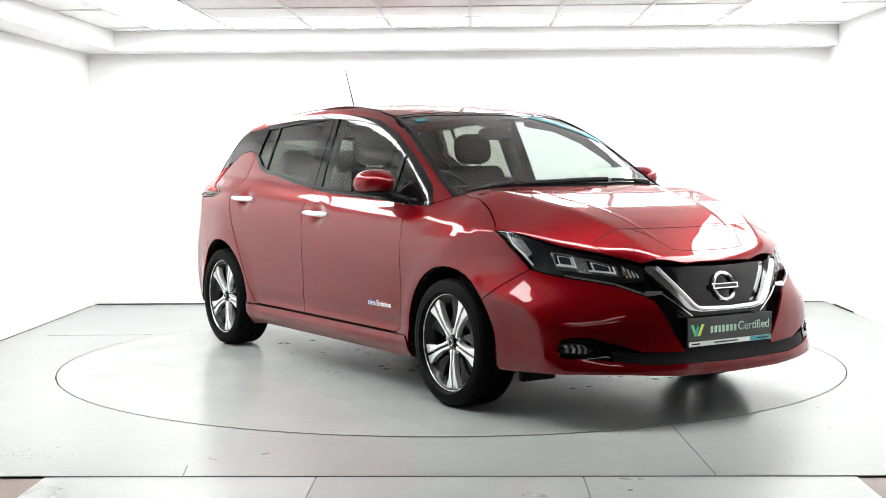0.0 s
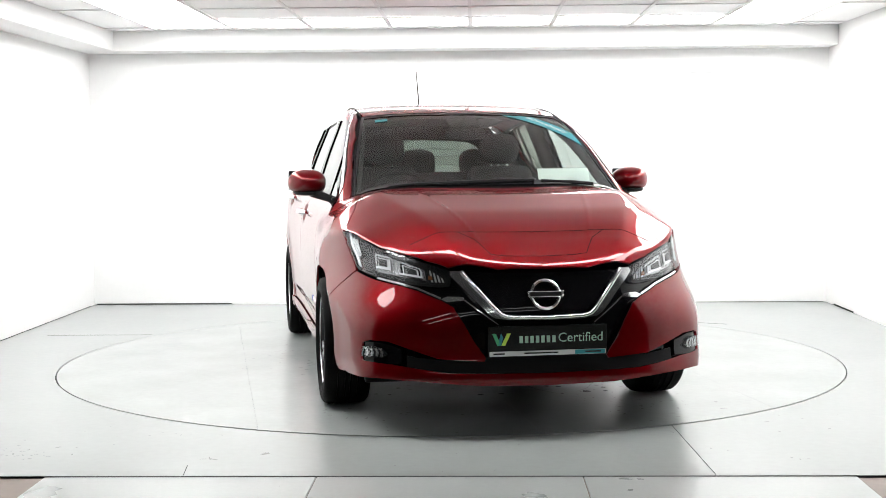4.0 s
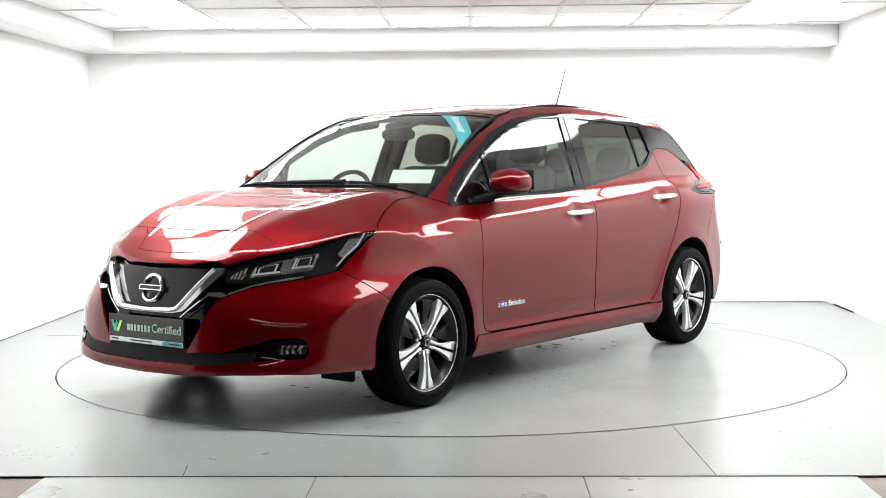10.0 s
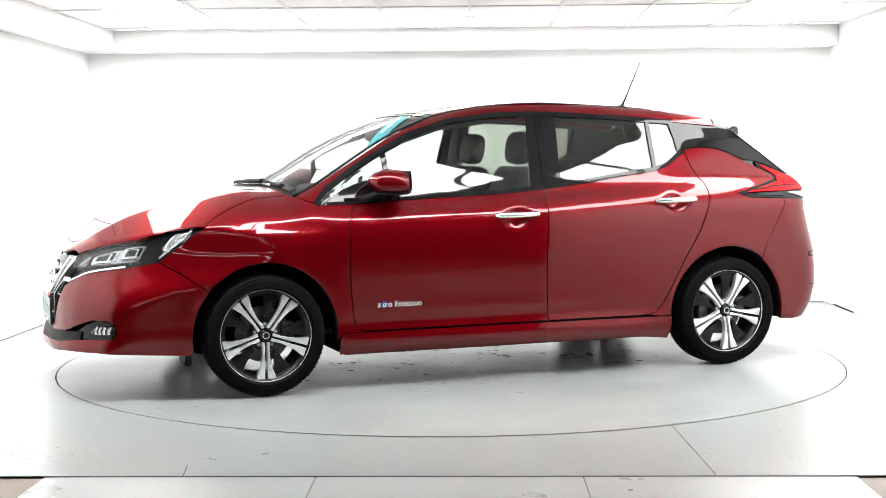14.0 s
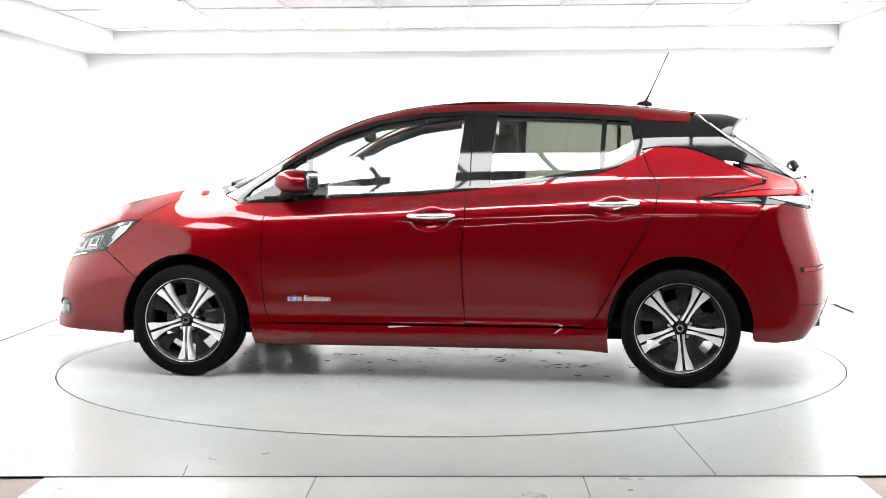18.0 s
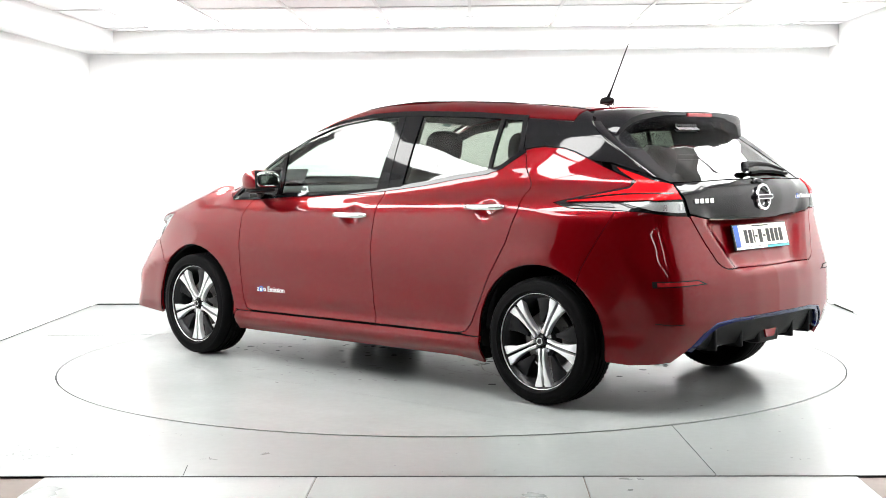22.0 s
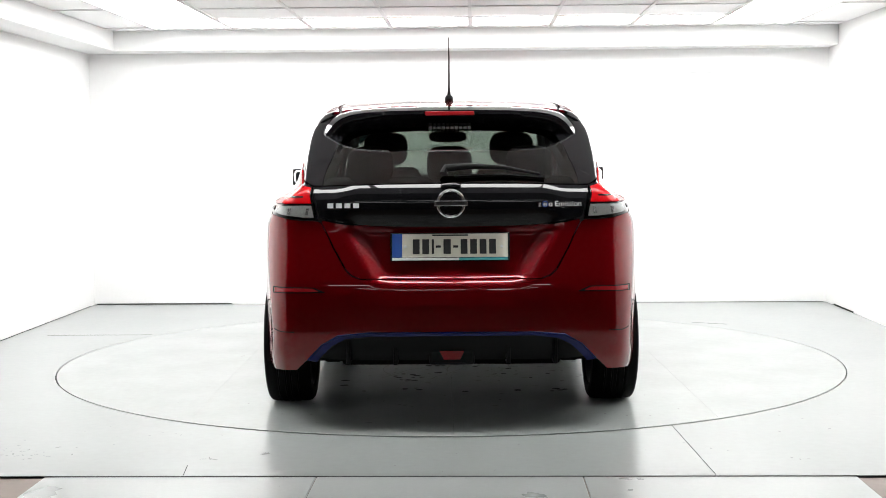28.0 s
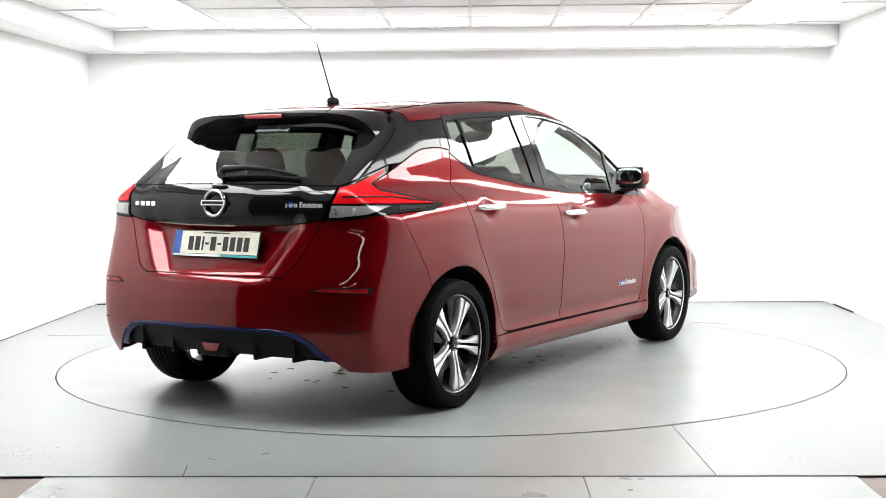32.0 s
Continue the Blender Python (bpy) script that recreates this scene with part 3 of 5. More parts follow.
def chart(kind, p):
    """Chart coordinates of points on the skin."""
    p = np.atleast_2d(p)
    if kind == "side":
        return p[:, [0, 2]]
    if kind == "top":
        return p[:, [0, 1]]
    if kind == "front":
        return np.stack([np.arctan2(p[:, 1], p[:, 0] - FX) * UNIT, p[:, 2]], -1)
    return np.stack([np.arctan2(p[:, 1], RX - p[:, 0]) * UNIT, p[:, 2]], -1)


def at_yz(kind, pts):
    """Chart points for (y, z) pairs on the nose or tail."""
    out = []
    for y, z in pts:
        a = np.linspace(-math.pi * 0.55 * UNIT, math.pi * 0.55 * UNIT, 500)
        s = skin(kind, np.stack([a, np.full_like(a, z)], -1))
        out.append((float(np.interp(y, s[:, 1], a)), z))
    return out


def at_xz(kind, pts):
    """Chart points for (x, z) pairs on the left flank."""
    return [tuple(c) for c in chart(kind, skin("side", pts))]


def at_xy(kind, pts):
    """Chart points for (x, y) pairs on the upper side."""
    return [tuple(c) for c in chart(kind, skin("top", pts))]


def resample(loop, h):
    out = []
    for i, a in enumerate(loop):
        b = loop[(i + 1) % len(loop)]
        n = max(1, int(math.ceil(math.dist(a, b) / h)))
        for k in range(n):
            t = k / n
            out.append((a[0] + (b[0] - a[0]) * t, a[1] + (b[1] - a[1]) * t))
    return np.array(out)


def inside_loop(pts, loop):
    x, y = pts[:, 0], pts[:, 1]
    c = np.zeros(len(pts), bool)
    for a, b in zip(loop, np.roll(loop, -1, 0)):
        m = (a[1] > y) != (b[1] > y)
        with np.errstate(divide="ignore", invalid="ignore"):
            c ^= m & (x < (b[0] - a[0]) * (y - a[1]) / (b[1] - a[1]) + a[0])
    return c


def rounded(loop, r=0.012, n=3):
    """Loop with its sharp corners cut to small arcs."""
    out, k = [], len(loop)
    for i in range(k):
        p, a, b = (Vector(loop[j % k]) for j in (i, i - 1, i + 1))
        da, db = a - p, b - p
        if da.length < 1e-5 or db.length < 1e-5:
            continue
        ang = da.angle(db, math.pi)
        if ang > radians(150):
            out.append(tuple(p))
            continue
        q = min(r, da.length * 0.45, db.length * 0.45)
        s, e = p + da.normalized() * q, p + db.normalized() * q
        for j in range(n + 1):
            t = j / n
            out.append(tuple((1 - t) ** 2 * s + 2 * t * (1 - t) * p + t * t * e))
    return out


from mathutils.geometry import delaunay_2d_cdt


def panel(name, kind, loop, mat, parent, off=0.0, h=0.03, rim=0.012, mirror=False, label="", corner=0.0):
    """A pressed panel of the skin: a chart outline laid on the shell, its edge folded inwards."""
    if corner:
        loop = rounded(loop, corner)
    edge = resample(loop, h)
    lo, hi = edge.min(0), edge.max(0)
    gx, gy = np.meshgrid(np.arange(lo[0], hi[0], h), np.arange(lo[1], hi[1], h))
    g = np.stack([gx.ravel(), gy.ravel()], -1) + h * 0.37
    if len(g):
        g = g[inside_loop(g, edge)]
    if len(g):
        dmin = np.full(len(g), 9.0)
        for q in edge:
            dmin = np.minimum(dmin, np.hypot(g[:, 0] - q[0], g[:, 1] - q[1]))
        g = g[dmin > h * 0.45]
    pts = np.concatenate([edge, g]) if len(g) else edge
    n = len(edge)
    vo, _, fo, orig, _, _ = delaunay_2d_cdt([Vector(q) for q in pts], [], [list(range(n))], 1, 1e-6, True)
    uv = np.array([tuple(v) for v in vo])
    p3 = skin(kind, uv)
    nr = shell_normal(p3)
    p3 = p3 + nr * off
    keep = inside_loop(np.array([uv[list(f)].mean(0) for f in fo]), edge)
    faces = [list(f) for f, k in zip(fo, keep) if k]
    # fold: follow the outline in order
    where = {}
    for i, o in enumerate(orig):
        for k in o:
            where.setdefault(k, i)
    ring = [where[k] for k in range(n) if k in where]
    verts = [tuple(v) for v in p3]
    normals = [tuple(v) for v in nr]
    base = len(verts)
    m = len(ring)
    for k, i in enumerate(ring):
        a, b = p3[ring[k - 1]], p3[ring[(k + 1) % m]]
        out = np.cross(b - a, nr[i])
        out /= max(np.linalg.norm(out), 1e-9)
        verts += [tuple(p3[i]), tuple(p3[i] - nr[i] * rim)]
        normals += [tuple(out), tuple(out)]
    # orient by the true normals
    fixed = []
    for f in faces:
        c = np.cross(p3[f[1]] - p3[f[0]], p3[f[2]] - p3[f[0]])
        fixed.append(f if np.dot(c, nr[f[0]]) > 0 else f[::-1])
    for k in range(m):
        a, b = base + 2 * k, base + 2 * ((k + 1) % m)
        fixed.append([a, a + 1, b + 1, b])
    # outward sense of the folded edge
    c0 = np.array(p3).mean(0)
    s = 0.0
    for k in range(m):
        s += np.dot(np.array(normals[base + 2 * k]), np.array(verts[base + 2 * k]) - c0)
    if s < 0:
        for k in range(base, len(normals)):
            normals[k] = tuple(-np.array(normals[k]))
        fixed[-m:] = [f[::-1] for f in fixed[-m:]]
    if mirror:
        verts = [(x, -y, z) for x, y, z in verts]
        normals = [(x, -y, z) for x, y, z in normals]
        fixed = [f[::-1] for f in fixed]
    me = bpy.data.meshes.new(name)
    me.from_pydata(verts, [], fixed)
    me.polygons.foreach_set("use_smooth", [True] * len(me.polygons))
    me.normals_split_custom_set_from_vertices(normals)
    me.materials.append(mat)
    ob = new(name, me)
    ob.parent = parent
    if label:
        ob["label"] = label
    return ob


def both(name, kind, loop, mat, parent, **kw):
    return [panel(name, kind, loop, mat, parent, mirror=s, **kw) for s in (False, True)]


def band(line, w):
    """Outline of a strip of that width along a chart line."""
    p = [Vector(q) for q in line]
    a, b = [], []
    for i, q in enumerate(p):
        d = (p[min(i + 1, len(p) - 1)] - p[max(i - 1, 0)]).normalized()
        n = Vector((-d.y, d.x)) * (w / 2)
        a.append(tuple(q + n))
        b.append(tuple(q - n))
    return a + b[::-1]


def arch(k, a0, a1, r=R_ARCH, n=18):
    cx, cz = ARCHES[k]
    return [(cx + r * math.cos(radians(a0 + (a1 - a0) * i / n)), cz + r * math.sin(radians(a0 + (a1 - a0) * i / n))) for i in range(n + 1)]


car = thing("car", "red five-door electric hatchback parked on the turntable", "car")
def sym(loop, axis=0):
    """Close a half outline with its mirror image about the middle line."""
    back = [((-u, v) if axis == 0 else (u, -v)) for u, v in loop[::-1] if abs((u, v)[axis]) > 1e-6]
    return list(loop) + back


# shared outlines, left flank (x, z)
LAMP_TOP = [(2.215, 0.41), (2.15, 0.502), (2.10, 0.555), (2.01, 0.634), (1.955, 0.677), (1.845, 0.739), (1.74, 0.777), (1.638, 0.806)]
HOOD_LINE = Curve([(1.65, 0.806), (1.60, 0.775), (1.50, 0.735), (1.34, 0.695), (1.19, 0.672)], 0.02)
HOOD_SEAM = [(x, float(HOOD_LINE(x))) for x in np.linspace(1.62, 1.19, 18)]
BELT = [(1.064, 0.968), (0.85, 0.972), (0.58, 0.990), (0.02, 1.013), (-0.231, 1.034), (-0.50, 1.064), (-0.77, 1.106), (-0.93, 1.126), (-1.02, 1.152), (-1.087, 1.195), (-1.154, 1.235)]
DLO_UP = [(0.991, 1.045), (0.831, 1.152), (0.683, 1.237), (0.513, 1.324), (0.286, 1.398), (0.02, 1.434), (-0.195, 1.443), (-0.378, 1.440), (-0.743, 1.425), (-0.972, 1.408), (-1.12, 1.398)]
DOOR_FRONT = [(0.870, 0.962), (0.898, 0.867), (0.908, 0.712), (0.906, 0.533), (0.888, 0.37), (0.865, 0.32), (0.825, 0.302)]
B_LINE = [(-0.236, 1.034), (-0.224, 0.88), (-0.207, 0.702), (-0.211, 0.523), (-0.223, 0.309)]
REAR_DOOR = [(-1.154, 1.232), (-1.185, 1.14), (-1.243, 1.05), (-1.23, 0.94), (-1.164, 0.783), (-1.082, 0.655)]
BUMPER_SEAM_F = [(1.80, 0.755), (1.70, 0.64), (1.64, 0.545)]
BUMPER_SEAM_R = [(-1.68, 0.956), (-1.775, 0.952), (-1.755, 0.905), (-1.68, 0.79), (-1.613, 0.679), (-1.587, 0.607)]


def arc_between(k, p, q, n=16):
    cx, cz = ARCHES[k]
    a0, a1 = (math.degrees(math.atan2(z - cz, x - cx)) for x, z in (p, q))
    if a1 - a0 > 180:
        a1 -= 360
    if a0 - a1 > 180:
        a1 += 360
    return arch(k, a0, a1, n=n)


G = 0.0032   # half of the gap between panels


def shrunk(loop, d=G):
    """The outline moved inwards by d."""
    p = [Vector(q) for q in loop]
    n = len(p)
    area = sum(p[i].x * p[(i + 1) % n].y - p[(i + 1) % n].x * p[i].y for i in range(n))
    s = 1 if area > 0 else -1
    out = []
    for i in range(n):
        a, b = (p[i] - p[i - 1]), (p[(i + 1) % n] - p[i])
        if a.length < 1e-7 or b.length < 1e-7:
            continue
        na, nb = Vector((-a.y, a.x)).normalized(), Vector((-b.y, b.x)).normalized()
        m = na + nb
        m = m.normalized() if m.length > 0.2 else na
        out.append(tuple(p[i] + m * (s * d / max(m.dot(na), 0.5))))
    return out


# ---- flanks ----
seam_xz = at_xy("side", LAMP_TOP[-1:] + HOOD_SEAM)
fender = seam_xz + at_xy("side", [(1.172, 0.69), (1.157, 0.72)]) + [(1.064, 0.968)] + DOOR_FRONT + [(0.86, 0.3025), (0.95, 0.303), (0.972, 0.27)]
fender += arc_between(0, (0.975, 0.27), (1.64, 0.545))[0:]
fender += [(1.74, 0.618), (1.862, 0.695), (1.80, 0.745), (1.722, 0.800), (1.70, 0.822)]
both("front_fender", "side", shrunk(fender, 0.0022), M_PAINT, car, h=0.022)
fdoor = [(0.870, 0.971)] + BELT[2:5] + B_LINE[1:] + [(0.825, 0.307)] + DOOR_FRONT[-2:0:-1]
front_doors = both("front_door", "side", shrunk(fdoor), M_PAINT, car, h=0.02, label="red painted front door with a chrome handle")
DOOR_LOW = [(-1.052, 0.605), (-0.996, 0.493), (-0.93, 0.375), (-0.885, 0.325), (-0.84, 0.313), (-0.806, 0.309)]
rdoor = BELT[4:] + REAR_DOOR[1:-1] + DOOR_LOW + B_LINE[:0:-1]
rear_doors = both("rear_door", "side", shrunk(rdoor), M_PAINT, car, h=0.02, label="red painted rear door with a chrome handle")
TAIL_UP = [(-1.775, 1.060), (-1.60, 1.022), (-1.43, 0.985), (-1.53, 0.960)]
QUART_TOP = [(-1.154, 1.235), (-1.20, 1.247), (-1.267, 1.252), (-1.38, 1.244), (-1.45, 1.224), (-1.56, 1.178), (-1.66, 1.137), (-1.772, 1.093)]
quarter = QUART_TOP + TAIL_UP + BUMPER_SEAM_R + arc_between(1, (-1.585, 0.605), (-0.987, 0.272), 20) + [(-0.984, 0.303), (-0.90, 0.3028)] + DOOR_LOW[-1::-1] + REAR_DOOR[-2:0:-1]
both("rear_quarter", "side", shrunk(quarter), M_PAINT, car)
sill = [(0.952, 0.303), (0.86, 0.3025), (0.825, 0.302), (-0.84, 0.3025), (-0.984, 0.303), (-0.985, 0.168), (-0.90, 0.176), (-0.78, 0.187), (0.962, 0.187), (0.968, 0.26)]
both("sill", "side", shrunk(sill), M_PAINT, car, off=0.004)
# black shut backing behind all gaps
back = [(1.60, 0.80), (1.05, 0.955), (0.02, 1.0), (-0.77, 1.09), (-1.15, 1.22), (-1.45, 1.2), (-1.70, 1.06), (-1.66, 0.62)] + arc_between(1, (-1.64, 0.59), (-0.98, 0.25)) + [(0.95, 0.24)] + arc_between(0, (0.97, 0.27), (1.60, 0.58))
both("inner_frame", "side", back, M_UNDER, car, off=-0.03, h=0.05, rim=0.004)

rail_up = [(1.155, 0.722), (1.03, 0.699), (0.9, 0.676), (0.6, 0.622), (0.36, 0.582), (0.18, 0.568), (0.0, 0.563), (-0.6, 0.56), (-1.12, 0.548), (-1.40, 0.53)]
rail = at_xy("side", rail_up) + [(-1.40, 1.378), (-1.26, 1.388)] + DLO_UP[::-1] + [(1.064, 0.972)]
both("roof_rail", "side", shrunk(rail, 0.0012), M_PAINT, car, h=0.02)

# ---- side windows ----
dlo = BELT + [(-1.12, 1.398)] + DLO_UP[::-1][1:]
both("window_trim", "side", band(BELT, 0.022), M_BLACK, car, off=0.004, h=0.02, rim=0.006)
both("window_trim", "side", band([(1.064, 0.968)] + DLO_UP, 0.026), M_BLACK, car, off=0.003, h=0.02, rim=0.008)
b_pillar = [(-0.150, 1.022), (-0.165, 1.15), (-0.182, 1.3), (-0.195, 1.437), (-0.372, 1.434), (-0.352, 1.2), (-0.343, 1.047), (-0.24, 1.03)]
both("centre_pillar", "side", b_pillar, M_BLACK, car, off=0.001, h=0.02, rim=0.01)
both("pillar_joint", "side", band([(-0.245, 1.432), (-0.238, 1.2), (-0.240, 1.035)], 0.005), M_UNDER, car, off=0.0022, h=0.02, rim=0.002)
both("mirror_pillar", "side", band([(0.672, 1.235), (0.655, 1.10), (0.649, 0.99)], 0.03), M_BLACK, car, off=0.001, h=0.02, rim=0.01)
both("glass_divider", "side", band([(-0.952, 1.40), (-0.945, 1.24), (-0.945, 1.135)], 0.024), M_BLACK, car, off=0.002, h=0.02, rim=0.01)
both("window_trim", "side", band([(-1.10, 1.395), (-1.118, 1.30), (-1.125, 1.232)], 0.03), M_BLACK, car, off=0.003, h=0.02, rim=0.008)
both("quarter_light", "side", [(1.05, 0.972), (0.98, 1.035), (0.831, 1.142), (0.683, 1.225), (0.66, 1.22), (0.655, 1.10), (0.649, 0.985), (0.85, 0.975)], M_GLASS, car, off=-0.006, rim=0.004)
both("mirror_sail", "side", [(1.045, 0.976), (0.97, 1.010), (0.86, 1.062), (0.78, 1.088), (0.69, 1.06), (0.662, 0.99), (0.85, 0.978)], M_BLACK, car, off=-0.004, h=0.02, rim=0.006, label="gloss black corner trim behind the mirror")
both("front_door_glass", "side", [(0.66, 0.985), (0.02, 1.008), (-0.16, 1.02), (-0.19, 1.432), (0.02, 1.425), (0.286, 1.388), (0.513, 1.314), (0.672, 1.235)], M_GLASS, car, off=-0.006, rim=0.004)
both("rear_door_glass", "side", [(-0.34, 1.045), (-0.50, 1.06), (-0.77, 1.10), (-0.95, 1.13), (-0.955, 1.40), (-0.743, 1.417), (-0.37, 1.43)], M_SIDETINT, car, off=-0.006, rim=0.004, label="lightly tinted rear door window glass")
both("small_side_glass", "side", [(-0.945, 1.128), (-1.02, 1.150), (-1.087, 1.192), (-1.12, 1.225), (-1.10, 1.388), (-0.95, 1.40)], M_SIDETINT, car, off=-0.006, rim=0.004)

# black floating rear pillar
cpil = [(-1.10, 1.400), (-1.115, 1.30), (-1.12, 1.238), (-1.154, 1.240)] + QUART_TOP[1:6] + [(-1.652, 1.170), (-1.80, 1.127), (-1.895, 1.096)]
FIN = [(-1.86, 1.110), (-1.73, 1.200), (-1.60, 1.285), (-1.54, 1.330), (-1.50, 1.370)]
cpil = cpil + FIN + at_xy("side", [(-1.465, 0.54), (-1.42, 0.535)]) + [(-1.395, 1.376), (-1.26, 1.386)]
both("rear_pillar", "side", shrunk(cpil), M_BLACK, car, h=0.012)

# ---- top ----
hood = [(2.285, 0.0), (2.272, 0.2), (2.232, 0.34)] + LAMP_TOP + HOOD_SEAM + [(1.225, 0.58), (1.265, 0.45), (1.305, 0.2), (1.315, 0.0)]
bonnet = panel("bonnet", "top", shrunk(sym(hood, 1), 0.0018), M_PAINT, car, h=0.012, label="red bonnet with a charging flap at its nose")
panel("cowl", "top", sym([(1.33, 0.0), (1.32, 0.2), (1.28, 0.45), (1.22, 0.68), (1.12, 0.70), (1.17, 0.6), (1.20, 0.45), (1.22, 0.0)], 1), M_PLASTIC, car, off=-0.010, rim=0.03)
screen = [(1.262, 0.0), (1.256, 0.2), (1.222, 0.45), (1.165, 0.655), (1.135, 0.70), (1.03, 0.688), (0.9, 0.665), (0.6, 0.612), (0.36, 0.572), (0.335, 0.55), (0.342, 0.4), (0.356, 0.2), (0.36, 0.0)]
windscreen = panel("windscreen", "top", sym(screen, 1), M_GLASS, car, off=-0.003, rim=0.004, label="clear windscreen with black border")
both("windscreen_border", "top", band([(1.145, 0.700), (1.03, 0.683), (0.9, 0.660), (0.6, 0.604), (0.36, 0.562), (0.345, 0.550)], 0.018), M_BLACK, windscreen, off=0.0005, h=0.02, rim=0.002)
panel("windscreen_border", "top", [(0.335, -0.56), (0.37, -0.56), (0.395, -0.2), (0.395, 0.2), (0.37, 0.56), (0.335, 0.56), (0.356, 0.2), (0.356, -0.2)], M_BLACK, windscreen, off=0.0005, h=0.02, rim=0.002)
panel("windscreen_border", "top", sym([(1.262, 0.0), (1.256, 0.2), (1.222, 0.45), (1.165, 0.655), (1.125, 0.64), (1.175, 0.45), (1.205, 0.2), (1.21, 0.0)], 1), M_BLACK, windscreen, off=0.0005, h=0.02, rim=0.002)
roof = [(0.352, 0.0), (0.348, 0.2), (0.334, 0.4), (0.322, 0.555), (0.18, 0.566), (0.0, 0.561), (-0.6, 0.558), (-1.12, 0.546), (-1.41, 0.527), (-1.43, 0.3), (-1.44, 0.0)]
panel("roof", "top", shrunk(sym(roof, 1), 0.0012), M_PAINT, car)
both("roof_channel", "top", band([(0.33, 0.566), (0.18, 0.567), (0.0, 0.562), (-0.6, 0.559), (-1.12, 0.547), (-1.41, 0.53)], 0.007), M_PLASTIC, car, off=0.002, h=0.03, rim=0.004)
both("screen_seal", "top", band([(1.160, 0.703), (1.03, 0.690), (0.9, 0.667), (0.6, 0.613), (0.36, 0.573), (0.33, 0.563)], 0.004), M_PLASTIC, car, off=0.003, h=0.02, rim=0.008)
panel("screen_seal", "top", band([(0.330, -0.555), (0.341, -0.4), (0.355, -0.2), (0.359, 0.0), (0.355, 0.2), (0.341, 0.4), (0.330, 0.555)], 0.010), M_PLASTIC, car, off=0.002, h=0.02, rim=0.005)

# ---- nose ----
lamp_hi = at_xy("front", LAMP_TOP)
lamp_lo = at_xz("front", [(1.70, 0.825), (1.725, 0.803), (1.803, 0.748), (1.868, 0.698)]) + at_yz("front", [(0.715, 0.682), (0.66, 0.672), (0.56, 0.658), (0.46, 0.650), (0.412, 0.655), (0.402, 0.70)])
lamp = lamp_hi + lamp_lo
V_OUT = at_yz("front", [(0.40, 0.69), (0.33, 0.60), (0.238, 0.505)])
cheek = at_yz("front", [(0.735, 0.675), (0.698, 0.662), (0.60, 0.642), (0.537, 0.626), (0.44, 0.585), (0.40, 0.562), (0.36, 0.496), (0.315, 0.412), (0.268, 0.345), (0.275, 0.332), (0.465, 0.342), (0.60, 0.386), (0.67, 0.409), (0.740, 0.410), (0.768, 0.398), (0.778, 0.345), (0.772, 0.318)])
cheek += at_yz("front", [(0.65, 0.312), (0.52, 0.295), (0.42, 0.283), (0.25, 0.281), (0.0, 0.279)])
low_edge = at_yz("front", [(0.0, 0.225), (0.3, 0.229), (0.54, 0.246), (0.72, 0.250)]) + at_xz("front", [(1.90, 0.235), (1.735, 0.228)])
arc_f = at_xz("front", arc_between(0, (1.714, 0.25), (1.64, 0.545), 8))
seam_f = at_xz("front", [(1.74, 0.615), (1.865, 0.692)])

bump = low_edge + arc_f + seam_f + cheek
bumper = panel("front_bumper", "front", sym(bump), M_PAINT, car, h=0.025, label="red front bumper with black air intake")
panel("lower_grille", "front", sym(at_yz("front", [(0.0, 0.352), (0.27, 0.350), (0.46, 0.338), (0.60, 0.352), (0.60, 0.306), (0.42, 0.285), (0.0, 0.281)])), M_PLASTIC, car, off=-0.0105, rim=0.004, label="black plastic lower air intake")
panel("air_intake", "front", sym(at_yz("front", [(0.0, 0.71), (0.35, 0.715), (0.47, 0.66), (0.60, 0.66), (0.60, 0.56), (0.79, 0.47), (0.80, 0.30), (0.5, 0.26), (0.0, 0.25)])), M_BLACK, car, off=-0.040, rim=0.02)
grille = sym(at_yz("front", [(0.0, 0.712), (0.33, 0.715), (0.30, 0.66), (0.18, 0.535), (0.14, 0.525), (0.0, 0.522)]))
panel("grille", "front", grille, M_BLACK, car, off=-0.024, rim=0.01)
chrome = at_yz("front", [(0.0, 0.504), (0.165, 0.505), (0.226, 0.515), (0.25, 0.53), (0.314, 0.600), (0.405, 0.695), (0.402, 0.712), (0.345, 0.712), (0.204, 0.545), (0.185, 0.532), (0.159, 0.529), (0.0, 0.522)])
panel("chrome_grille_frame", "front", sym(chrome), M_SATIN, car, off=0.0, rim=0.03, h=0.02, label="satin silver V-shaped grille frame")
panel("chrome_edge", "front", sym(at_yz("front", [(0.0, 0.514), (0.163, 0.516), (0.205, 0.528), (0.222, 0.545), (0.362, 0.710), (0.345, 0.712), (0.204, 0.545), (0.185, 0.532), (0.159, 0.529), (0.0, 0.524)])), M_CHROME, car, off=0.008, rim=0.012, h=0.02, label="polished chrome edge of the grille frame")
bead = [(0.356, 0.706), (0.285, 0.625), (0.214, 0.541), (0.200, 0.529), (0.180, 0.521), (0.155, 0.517), (0.0, 0.514)]
bead = [Vector(p) for p in (skin("front", at_yz("front", bead + [(-y, z) for y, z in bead[-2::-1]])) + np.array([0.004, 0, 0])).tolist()]
part("chrome_bead", tube(bead, 0.0085, 10), M_CHROME, car, "rounded chrome bead inside the grille frame", smooth=60)
both("chrome_strip", "front", band(at_yz("front", [(0.447, 0.597), (0.537, 0.636), (0.60, 0.652), (0.69, 0.671)]), 0.008), M_CHROME, car, off=0.002, rim=0.01, h=0.02)
